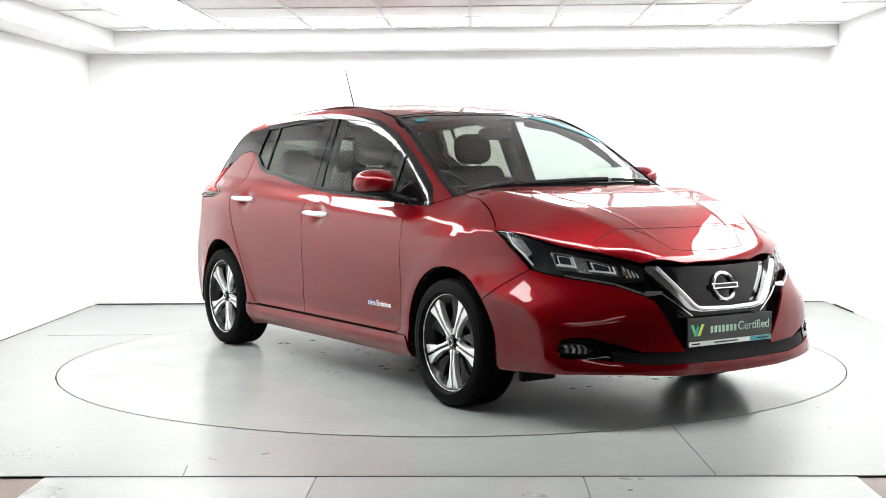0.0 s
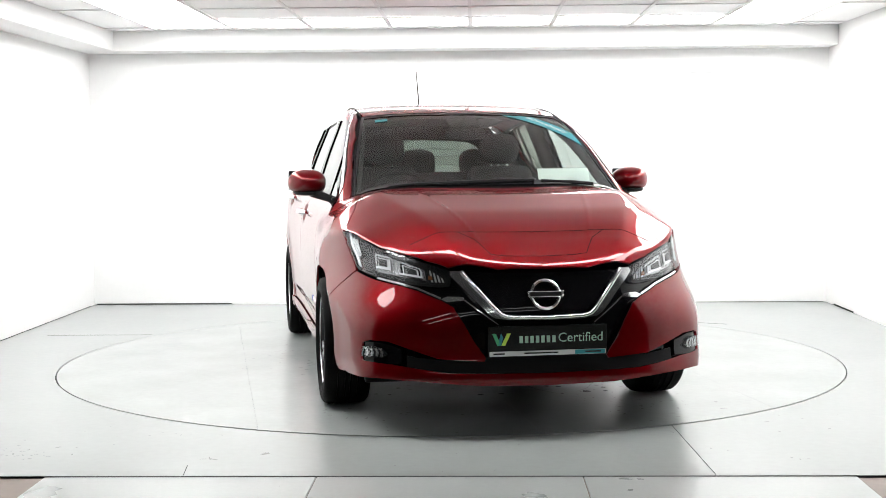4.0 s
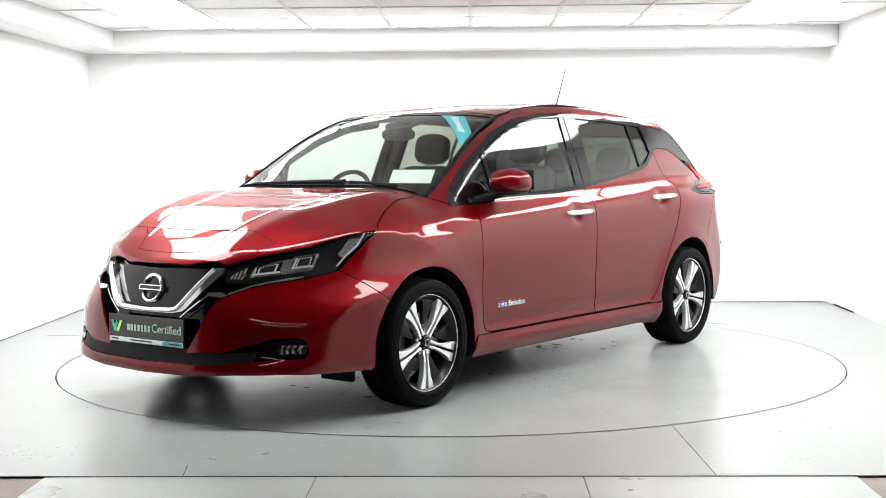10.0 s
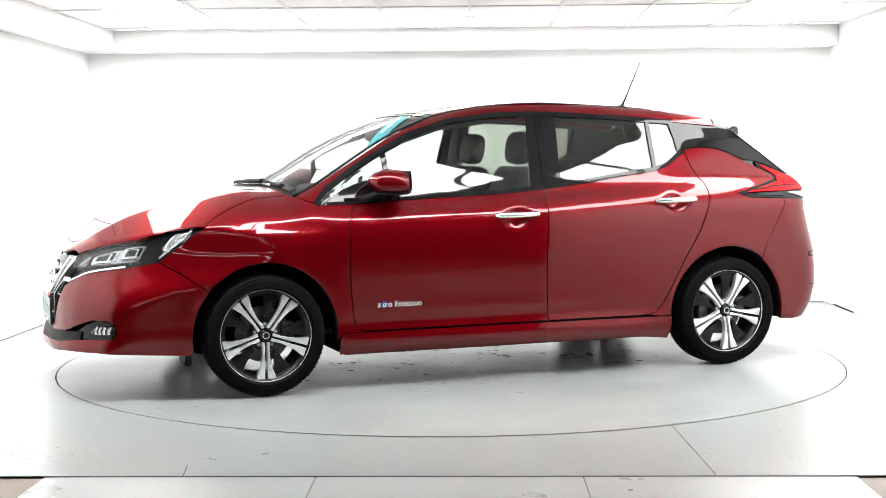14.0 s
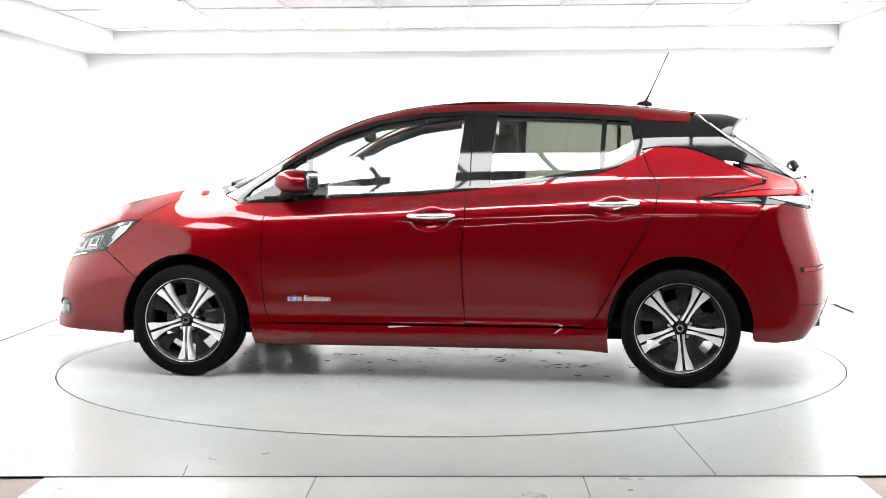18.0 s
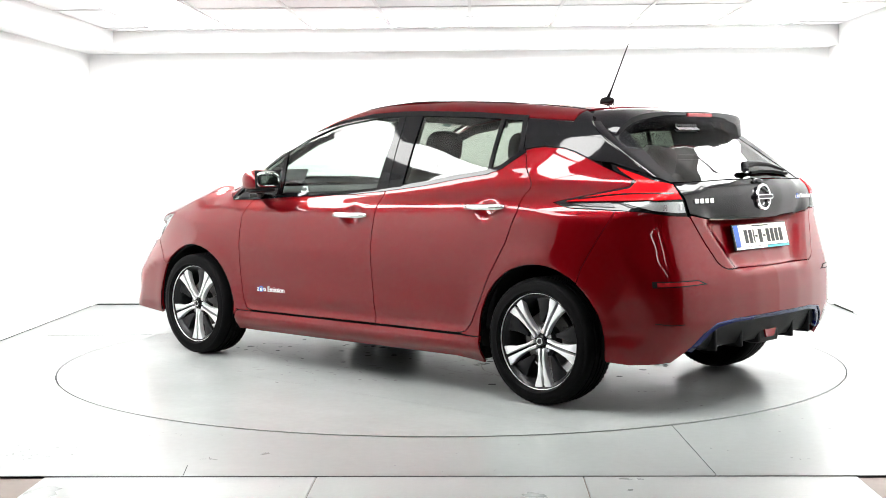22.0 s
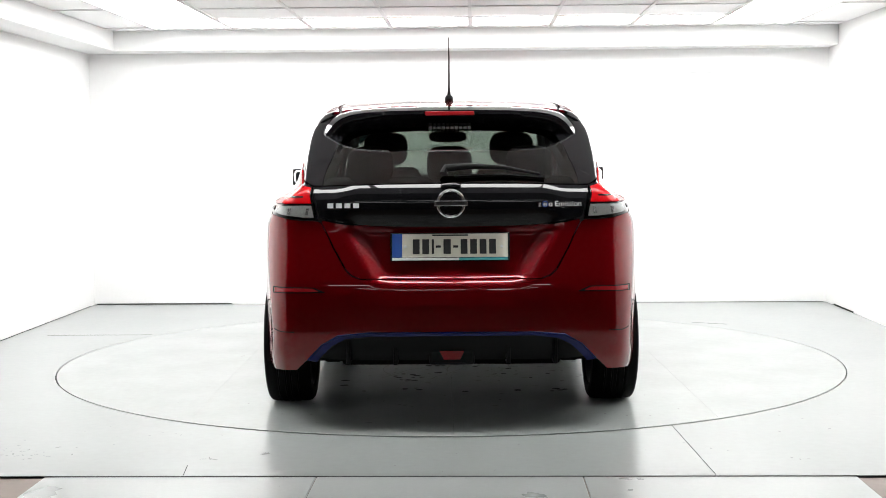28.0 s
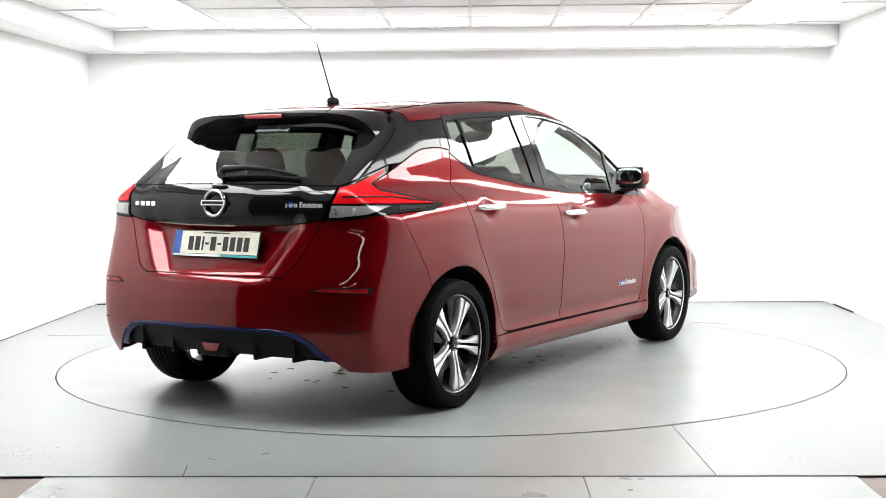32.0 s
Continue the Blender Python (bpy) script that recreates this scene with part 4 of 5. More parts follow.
both("chrome_strip", "front", at_yz("front", [(0.447, 0.594), (0.425, 0.583), (0.352, 0.590), (0.352, 0.604), (0.42, 0.606)]), M_CHROME, car, off=0.002, rim=0.01, h=0.02)
both("chrome_strip", "front", band(at_yz("front", [(0.350, 0.592), (0.30, 0.553), (0.213, 0.488)]), 0.005), M_CHROME, car, off=-0.004, rim=0.006, h=0.02)

for s in (False, True):
    hl = panel("headlamp", "front", lamp, M_LAMPDARK, car, off=-0.030, rim=0.01, mirror=s, label="clear headlamp with dark bezel and projector lenses")
    panel("lens", "front", shrunk(lamp, 0.002), M_LENS, hl, off=0.002, rim=0.004, mirror=s)

# ---- tail ----
tail_loop = at_xz("rear", [(-1.43, 0.985), (-1.53, 0.962), (-1.68, 0.958), (-1.80, 0.953)]) + at_yz("rear", [(0.76, 0.939), (0.66, 0.928), (0.60, 0.926), (0.614, 1.0), (0.622, 1.075)]) + at_xz("rear", [(-1.895, 1.091), (-1.80, 1.124), (-1.652, 1.166), (-1.665, 1.138), (-1.772, 1.095), (-1.775, 1.062), (-1.60, 1.024)])
rb_top = at_xz("rear", [(-1.775, 0.950)]) + at_yz("rear", [(0.79, 0.943), (0.70, 0.925), (0.595, 0.921), (0.582, 0.912), (0.524, 0.80), (0.467, 0.703), (0.44, 0.68), (0.40, 0.666), (0.0, 0.660)])
rb_low = at_yz("rear", [(0.0, 0.442), (0.37, 0.438), (0.50, 0.424), (0.578, 0.378), (0.645, 0.305), (0.70, 0.25)]) + at_xz("rear", [(-1.84, 0.237), (-1.735, 0.245)])
rb_arc = at_xz("rear", arc_between(1, (-1.72, 0.262), (-1.587, 0.603), 8))
panel("rear_bumper", "rear", sym(at_yz("rear", [(0.0, 0.664)]) + rb_top[::-1][1:] + at_xz("rear", [(-1.755, 0.905), (-1.68, 0.79), (-1.613, 0.679)]) + rb_arc[::-1] + rb_low[::-1]), M_PAINT, car, h=0.02, label="red rear bumper with reflectors")
gate = at_yz("rear", [(0.0, 0.891), (0.246, 0.893), (0.40, 0.899), (0.498, 0.911), (0.575, 0.926), (0.576, 0.911), (0.518, 0.80), (0.462, 0.706), (0.436, 0.684), (0.397, 0.670), (0.0, 0.664)])
tailgate = panel("tailgate", "rear", shrunk(sym(gate), 0.0015), M_PAINT, car, h=0.015, label="red tailgate with gloss black upper panel")
gate_b = at_yz("rear", [(0.0, 1.083), (0.3, 1.081), (0.612, 1.072), (0.600, 1.0), (0.586, 0.935), (0.498, 0.916), (0.40, 0.904), (0.246, 0.898), (0.0, 0.896)])
panel("black_panel", "rear", shrunk(sym(gate_b), 0.0008), M_BLACK, tailgate, off=0.003)
glass_r = at_yz("rear", [(0.0, 1.088), (0.3, 1.086), (0.61, 1.077), (0.585, 1.17), (0.55, 1.26), (0.50, 1.34), (0.3, 1.375), (0.0, 1.38)])
panel("rear_glass", "rear", sym(glass_r), M_TINT, car, off=0.002, rim=0.004, label="dark tinted rear window")
both("rear_glass_border", "rear", at_yz("rear", [(0.622, 1.077)]) + at_xz("rear", FIN) + at_yz("rear", [(0.46, 1.375), (0.49, 1.32), (0.545, 1.20), (0.575, 1.077)]), M_BLACK, car, off=0.004, h=0.012, rim=0.01)
panel("diffuser", "rear", sym(at_yz("rear", [(0.0, 0.436), (0.37, 0.432), (0.49, 0.418), (0.57, 0.372), (0.635, 0.295), (0.5, 0.285), (0.0, 0.290)])), M_PLASTIC, car, off=-0.03, rim=0.02, label="black plastic rear diffuser")
panel("blue_trim", "rear", sym(at_yz("rear", [(0.0, 0.443), (0.37, 0.439), (0.50, 0.425), (0.579, 0.379), (0.648, 0.300), (0.605, 0.290), (0.53, 0.372), (0.472, 0.403), (0.36, 0.418), (0.0, 0.421)])), M_BLUE, car, off=-0.004, rim=0.02, label="glossy blue trim strip over the diffuser")
lip = [(0.642, 0.306), (0.575, 0.376), (0.50, 0.420), (0.37, 0.433), (0.0, 0.436)]
lip = [Vector(p) for p in (skin("rear", at_yz("rear", lip + [(-y, z) for y, z in lip[-2::-1]])) + np.array([0.001, 0, 0])).tolist()]
part("blue_lip", tube(lip, 0.0045, 10), M_BLUE, car, "rounded upper edge of the blue trim", smooth=60)
for s in (False, True):
    tl = panel("tail_lamp", "rear", tail_loop, M_BLACK, car, off=0.0, rim=0.02, mirror=s, label="boomerang tail lamp, red over clear")
    panel("red_lens", "rear", at_xz("rear", [(-1.50, 0.989), (-1.58, 1.006), (-1.70, 1.030), (-1.785, 1.048), (-1.80, 1.082), (-1.71, 1.131), (-1.685, 1.150), (-1.80, 1.114), (-1.893, 1.082)]) + at_yz("rear", [(0.628, 1.066), (0.623, 1.000)]) + at_xz("rear", [(-1.87, 0.998), (-1.79, 0.994), (-1.68, 0.993)]), M_REDLENS, tl, off=0.006, rim=0.01, h=0.02, mirror=s)
    panel("light_guide", "rear", band(at_xz("rear", [(-1.56, 0.999), (-1.70, 1.016), (-1.82, 1.024)]) + at_yz("rear", [(0.66, 1.027)]), 0.006), M_BLACK, tl, off=0.0075, rim=0.003, h=0.02, mirror=s)
    panel("clear_lens", "rear", at_xz("rear", [(-1.80, 0.984)]) + at_yz("rear", [(0.68, 0.990), (0.622, 0.990), (0.612, 0.938), (0.66, 0.938), (0.77, 0.952)]), M_CLEARLENS, tl, off=0.006, rim=0.01, h=0.02, mirror=s)
    for y, w, mat in ((0.735, 0.016, M_LAMPGREY), (0.650, 0.012, M_LAMPGREY)):
        panel("lamp_insert", "rear", at_yz("rear", [(y, 0.950), (y - w, 0.948), (y - w - 0.006, 0.978), (y - 0.006, 0.978)]), mat, tl, off=0.0072, rim=0.002, h=0.02, mirror=s)
    panel("side_lens", "rear", at_xz("rear", [(-1.545, 0.978), (-1.735, 0.985), (-1.765, 0.966), (-1.62, 0.968)]), M_LAMPDARK, tl, off=0.004, rim=0.006, h=0.02, mirror=s)
    panel("reflector", "rear", at_yz("rear", [(0.585, 0.613), (0.615, 0.627), (0.795, 0.625), (0.795, 0.605)]), M_REFLEX, car, off=0.003, rim=0.006, mirror=s, label="small red bumper reflector")
    panel("bumper_seam", "rear", band(at_yz("rear", [(0.700, 0.432), (0.760, 0.430), (0.800, 0.438)]), 0.004), M_UNDER, car, off=0.0012, h=0.02, rim=0.001, mirror=s)
    panel("reflector_recess", "rear", at_yz("rear", [(0.555, 0.609), (0.612, 0.632), (0.805, 0.630), (0.805, 0.600)]), M_UNDER, car, off=0.0012, rim=0.003, mirror=s)


def spoiler():
    """Visor over the rear window: from the roof's end out to an arched trailing edge, and back under to the glass."""
    bm = bmesh.new()
    arch_y = [0.0, 0.14, 0.28, 0.40, 0.47, 0.515, 0.548, 0.572, 0.590, 0.602]
    edge_z = Curve([(0.0, 1.424), (0.25, 1.422), (0.42, 1.413), (0.50, 1.398), (0.55, 1.364), (0.585, 1.322), (0.602, 1.290)], 0.008)
    edge_x = Curve([(0.0, -1.705), (0.30, -1.698), (0.45, -1.672), (0.52, -1.645), (0.57, -1.618), (0.602, -1.600)], 0.012)
    root_x = Curve([(0.0, -1.440), (0.40, -1.430), (0.50, -1.425), (0.55, -1.44), (0.602, -1.50)], 0.012)
    ys = [-y for y in arch_y[:0:-1]] + arch_y
    rows = []
    for y in ys:
        a = abs(y)
        e, r = Vector((float(edge_x(a)), y, float(edge_z(a)))), None
        top = float(TOP(root_x(a)) - 0.001 - CROWN2(root_x(a)) * (a / 0.7) ** 2 - CROWN4(root_x(a)) * (a / 0.7) ** 4)
        r = Vector((float(root_x(a)), y * (1 + 0.02 * step01(np.float64(a), 0.5, 0.6)), min(top, float(edge_z(a)) + 0.045)))
        out = Vector((0, y, 0.35)).normalized() if a > 0.5 else Vector((0, 0, 1))
        ring = []
        for k in range(7):
            t = k / 6
            ring.append(r.lerp(e, t) + out * (0.010 * math.sin(math.pi * t)))
        inn = Vector((0, -y * 0.04, -0.034))
        ring.append(e + inn * 0.5 + Vector((-0.004, 0, 0)))
        ring.append(e + inn + Vector((0.01, 0, -0.006)))
        ring.append(Vector((-1.59 + 0.03 * a, y * 0.90, float(edge_z(a)) - 0.095)))
        ring.append(Vector((-1.50, y * 0.93, float(edge_z(a)) - 0.06)))
        rows.append([bm.verts.new(q) for q in ring])
    n = len(rows[0])
    for p, q in zip(rows, rows[1:]):
        for k in range(n):
            bm.faces.new((p[k], p[(k + 1) % n], q[(k + 1) % n], q[k]))
    bm.faces.new(rows[0])
    bm.faces.new(rows[-1][::-1])
    bmesh.ops.recalc_face_normals(bm, faces=bm.faces)
    return bm


part("rear_spoiler", spoiler(), M_BLACK, car, "gloss black roof spoiler", smooth=40)

# ---- wheels ----
def wheel_parts():
    prof = [(0.222, -0.10), (0.229, -0.092), (0.222, -0.085), (0.205, -0.07), (0.200, 0.05), (0.212, 0.070), (0.222, 0.080), (0.230, 0.088), (0.226, 0.092), (0.218, 0.088), (0.206, 0.072), (0.193, 0.05), (0.190, -0.07)]
    wheel = part("wheel", lathe(prof, 64, "y", closed=True), M_DARKALLOY, car, "alloy wheel with machined spokes", smooth=40)
    tyre = [(0.222, -0.093), (0.235, -0.105), (0.265, -0.112), (0.292, -0.108), (0.306, -0.095), (0.310, -0.07), (0.3105, -0.052), (0.304, -0.05), (0.304, -0.044), (0.311, -0.042),
            (0.312, -0.018), (0.305, -0.016), (0.305, -0.009), (0.312, -0.007), (0.312, 0.007), (0.305, 0.009), (0.305, 0.016), (0.312, 0.018),
            (0.311, 0.042), (0.304, 0.044), (0.304, 0.05), (0.3105, 0.052), (0.310, 0.07), (0.306, 0.095), (0.298, 0.104), (0.292, 0.108), (0.288, 0.1075), (0.285, 0.110),
            (0.265, 0.112), (0.250, 0.111), (0.247, 0.1125), (0.243, 0.110), (0.235, 0.106), (0.226, 0.094)]
    bm = lathe(tyre, 144, "y")
    for v in bm.verts:
        if abs(v.co.y) > 0.06 and math.hypot(v.co.x, v.co.z) > 0.300 and round(math.degrees(math.atan2(v.co.z, v.co.x)) / 2.5) % 2:
            v.co *= 0.986
    part("tyre", bm, M_RUBBER, wheel, "black rubber tyre with grooved tread", smooth=35)
    lip = part("rim_edge", lathe([(0.221, 0.088), (0.223, 0.0935), (0.228, 0.0935), (0.230, 0.088)], 64, "y"), M_ALLOY, wheel, smooth=60)
    half = [(0.036, 0.0056), (0.10, 0.0062), (0.16, 0.0068), (0.2120, 0.0072), (0.2125, 0.047), (0.206, 0.0485), (0.188, 0.042), (0.160, 0.030), (0.120, 0.0215), (0.080, 0.0170), (0.052, 0.020), (0.034, 0.020)]
    for k in range(5):
        for s in (1, -1):
            bm = prism([(r, s * w) for r, w in half][::s], 0.03, bevel=0.003)
            for v in bm.verts:
                v.co.z += 0.052 - 0.10 * max(0, 0.10 - math.hypot(v.co.x, v.co.y)) + 0.02 * (math.hypot(v.co.x, v.co.y) - 0.1)
            m = Matrix.Rotation(radians(-90), 4, "X") @ Matrix.Rotation(radians(72 * k + 90), 4, "Z")
            bmesh.ops.transform(bm, matrix=m, verts=bm.verts)
            part("spoke", bm, M_ALLOY, wheel, smooth=30)
        plate = prism([(0.085, -0.012), (0.15, -0.055), (0.200, -0.085), (0.216, -0.045), (0.218, 0.012), (0.15, 0.0), (0.085, 0.004)], 0.02, bevel=0.003)
        bmesh.ops.transform(plate, matrix=Matrix.Rotation(radians(-90), 4, "X") @ Matrix.Rotation(radians(72 * k + 90 + 36), 4, "Z") @ Matrix.Translation((0, 0, 0.042)), verts=plate.verts)
        part("spoke_inset", plate, M_DARKALLOY, wheel, "dark grey inset between spokes", smooth=30)
        nut = lathe([(0.0001, 0.07), (0.009, 0.07), (0.010, 0.05)], 6, "y")
        bmesh.ops.translate(nut, verts=nut.verts, vec=(0.055 * math.cos(radians(72 * k + 90)), -0.002, 0.055 * math.sin(radians(72 * k + 90))))
        part("wheel_nut", nut, M_LAMPGREY, wheel)
    part("hub", lathe([(0.0001, 0.060), (0.04, 0.058), (0.075, 0.045), (0.08, 0.0)], 32, "y"), M_DARKALLOY, wheel, smooth=40)
    part("centre_cap", lathe([(0.0001, 0.082), (0.024, 0.081), (0.028, 0.077), (0.029, 0.06)], 32, "y"), M_BLACK, wheel, smooth=40)
    part("cap_badge", lathe([(0.013, 0.083), (0.0135, 0.0845), (0.017, 0.0845), (0.0175, 0.083)], 24, "y"), M_CHROME, wheel)
    for o in [wheel] + list(wheel.children):
        if not o.name.startswith("tyre"):
            o.data.transform(Matrix.Diagonal((1.045, 1, 1.045, 1)))
        else:
            for v in o.data.vertices:
                r = math.hypot(v.co.x, v.co.z)
                if r < 0.25:
                    k = (0.232 + (r - 0.222) * 0.018 / 0.028) / r
                    v.co.x, v.co.z = v.co.x * k, v.co.z * k
    part("brake_disc", lathe([(0.06, 0.01), (0.14, 0.01), (0.142, 0.008), (0.142, -0.012), (0.06, -0.012)], 48, "y"), M_BRAKE, wheel)
    part("brake_caliper", boxed((-0.16, -0.03, -0.05), (-0.09, 0.03, 0.06), 0.012), M_BRAKE, wheel)
    return wheel


w0 = wheel_parts()
WHEEL_Y = 0.785
w0.matrix_basis = pose(ARCHES[0][0] + 0.004, WHEEL_Y, 0.3115)
for x, y, rz, ry in ((ARCHES[1][0], WHEEL_Y, 0, 6), (ARCHES[0][0] + 0.004, -WHEEL_Y, 180, 4), (ARCHES[1][0], -WHEEL_Y, 180, 9)):
    copy_thing(w0, pose(x, y, 0.3115, 0, 0, rz) @ pose(0, 0, 0, 0, ry, 0))


# wheel housings and underbody
def housing(k, s):
    cx, cz = ARCHES[k]
    bm = bmesh.new()
    rows = []
    for i in range(25):
        a = radians(-9 + 198 * i / 24)
        c, sn = math.cos(a), math.sin(a)
        rows.append([bm.verts.new((cx + r * c, s * y, cz + r * sn)) for r, y in ((R_ARCH + 0.004, 0.868), (R_ARCH + 0.012, 0.70), (R_ARCH + 0.010, 0.55), (0.02, 0.54))])
    for a, b in zip(rows, rows[1:]):
        for j in range(3):
            bm.faces.new((a[j], a[j + 1], b[j + 1], b[j]))
    return bm


for k in (0, 1):
    for s in (1, -1):
        part("wheel_arch_liner", housing(k, s), M_UNDER, car, smooth=40)
part("underbody", boxed((-1.55, -0.53, 0.20), (1.95, 0.53, 0.30), 0.02), M_UNDER, car)
part("underbody", boxed((-0.95, -0.80, 0.175), (0.93, 0.80, 0.26), 0.02), M_UNDER, car)


# ---------- the car's smaller parts ----------
def spot(kind, uv, off=0.0, side=1):
    """A frame on the skin: z out of the surface, y upwards, x to the right as seen from outside."""
    p = skin(kind, [uv])
    n = shell_normal(p)[0]
    p = Vector(p[0] + n * off)
    n = Vector(n)
    if side < 0:
        p.y, n.y = -p.y, -n.y
    x = Vector((0, 0, 1)).cross(n).normalized()
    y = n.cross(x)
    return Matrix((( x.x, y.x, n.x, p.x), (x.y, y.y, n.y, p.y), (x.z, y.z, n.z, p.z), (0, 0, 0, 1)))


def on(bm, m):
    bmesh.ops.transform(bm, matrix=m, verts=bm.verts)
    return bm


def bars(name, m, cells, mat, parent, depth=0.0015, label=""):
    """Plain raised bars: (x, y, width, height) in the plane of m."""
    for x, y, w, h in cells:
        part(name, on(boxed((x - w / 2, y - h / 2, 0), (x + w / 2, y + h / 2, depth)), m), mat, parent, label)


def superblob(rx, ry, rz, e=3.0, nu=28, nv=16):
    """Rounded block."""
    bm = bmesh.new()
    rows = []
    for i in range(nv + 1):
        v = -math.pi / 2 + math.pi * i / nv
        row = []
        for j in range(nu):
            u = 2 * math.pi * j / nu
            d = (math.cos(v) * math.cos(u), math.cos(v) * math.sin(u), math.sin(v))
            k = sum(abs(c) ** e for c in d) ** (-1 / e)
            row.append(bm.verts.new((rx * d[0] * k, ry * d[1] * k, rz * d[2] * k)))
        rows.append(row)
    for a, b in zip(rows, rows[1:]):
        for j in range(nu):
            bm.faces.new((a[j], a[(j + 1) % nu], b[(j + 1) % nu], b[j]))
    bmesh.ops.remove_doubles(bm, verts=bm.verts, dist=1e-5)
    bmesh.ops.recalc_face_normals(bm, faces=bm.faces)
    return bm


# door mirrors
for s in (1, -1):
    bm = superblob(0.120, 0.102, 0.071, 2.5)
    for v in bm.verts:
        v.co.x = max(v.co.x, -0.092)
        k = 1 - 0.35 * max(0, v.co.x / 0.105) ** 2
        v.co.z = v.co.z * k + (0.012 if v.co.z > 0 else 0.004) * v.co.x / 0.1
        v.co.y = v.co.y * (1 - 0.22 * max(0, v.co.x / 0.105)) 
        if v.co.z < -0.040:
            v.co.z = -0.040 + (v.co.z + 0.040) * 0.4
    mm = Matrix.Translation((0.690, s * 0.900, 1.074)) @ Matrix.Rotation(radians(-8 * s), 4, "Z") @ Matrix.Rotation(radians(3), 4, "Y")
    mirror_ob = part("door_mirror", on(bm, mm), M_PAINT, car, "red door mirror with black base", smooth=50)
    bm = superblob(0.092, 0.076, 0.016, 3)
    part("mirror_base", on(bm, mm @ Matrix.Translation((-0.005, -0.004 * s, -0.052))), M_PLASTIC, mirror_ob, smooth=50)
    part("mirror_rim", on(boxed((-0.098, -0.084, -0.050), (-0.088, 0.084, 0.054), 0.005, seg=3), mm @ Matrix.Translation((0.001, 0, 0.004))), M_PLASTIC, mirror_ob, smooth=40)
    part("mirror_glass", on(superblob(0.004, 0.076, 0.046, 4), mm @ Matrix.Translation((-0.096, 0, 0.006))), M_MIRROR, mirror_ob, smooth=60)
    part("mirror_arm", tube([(0.82, s * 0.775, 0.985), (0.78, s * 0.82, 1.000), (0.72, s * 0.875, 1.018)], 0.02, 10, radii=[0.020, 0.022, 0.024]), M_PLASTIC, mirror_ob, smooth=50)
    part("mirror_foot", on(boxed((-0.08, -0.004, -0.032), (0.11, 0.012, 0.012), 0.006), Matrix.Translation((0.80, s * 0.778, 0.985)) @ Matrix.Rotation(radians(4 * s), 4, "Z")), M_PLASTIC, mirror_ob)

# door handles
for (hx, hz), doors in (((-0.04, 0.889), front_doors), ((-1.016, 0.952), rear_doors)):
    for s, door in zip((1, -1), doors):
        m = spot("side", (hx + 0.10, hz), 0.0, s)
        y0 = float(skin("side", [(hx + 0.11, hz)])[0][1])
        y1 = float(skin("side", [(hx - 0.11, hz)])[0][1])
        line = [(hx + 0.125, y0 + 0.004, hz), (hx + 0.11, y0 + 0.020, hz), (hx + 0.04, (y0 + y1) / 2 + 0.032, hz + 0.001), (hx - 0.04, (y0 + y1) / 2 + 0.034, hz + 0.002), (hx - 0.11, y1 + 0.022, hz + 0.004), (hx - 0.125, y1 + 0.004, hz + 0.004)]
        line = [(x, s * y, z) for x, y, z in line]
        bm = tube(line, 0.016, 12, radii=[0.010, 0.016, 0.0165, 0.0165, 0.016, 0.010])
        for v in bm.verts:
            v.co.z = hz + (v.co.z - hz) * (0.85 if v.co.z < hz else 1.05)
        part("door_handle", bm, M_CHROME, door, "chrome door handle", smooth=60)

# door badge
def emission_badge(m, k, parent):
    """Chrome lettering whose second letter sits in a blue ring."""
    for text, x in (("z", -0.096), ("e", -0.067), ("ro Emission", 0.038)):
        words("badge_letters", text, 0.043 * k, M_SILVER, parent, m @ Matrix.Translation((x * k, 0, 0)), 0.0015, "chrome zero emission lettering")
    ring = lathe([(0.0125 * k, -0.002), (0.0125 * k, 0.0024), (0.0175 * k, 0.0024), (0.0175 * k, -0.002)], 24, "z")
    part("badge_ring", on(ring, m @ Matrix.Translation((-0.067 * k, 0, 0))), M_PLATEBLUE, parent, "blue ring round the second letter")


for s, door in zip((1, -1), front_doors):
    m = spot("side", (0.655, 0.441), 0.001, s)
    emission_badge(m, 1.0, door)

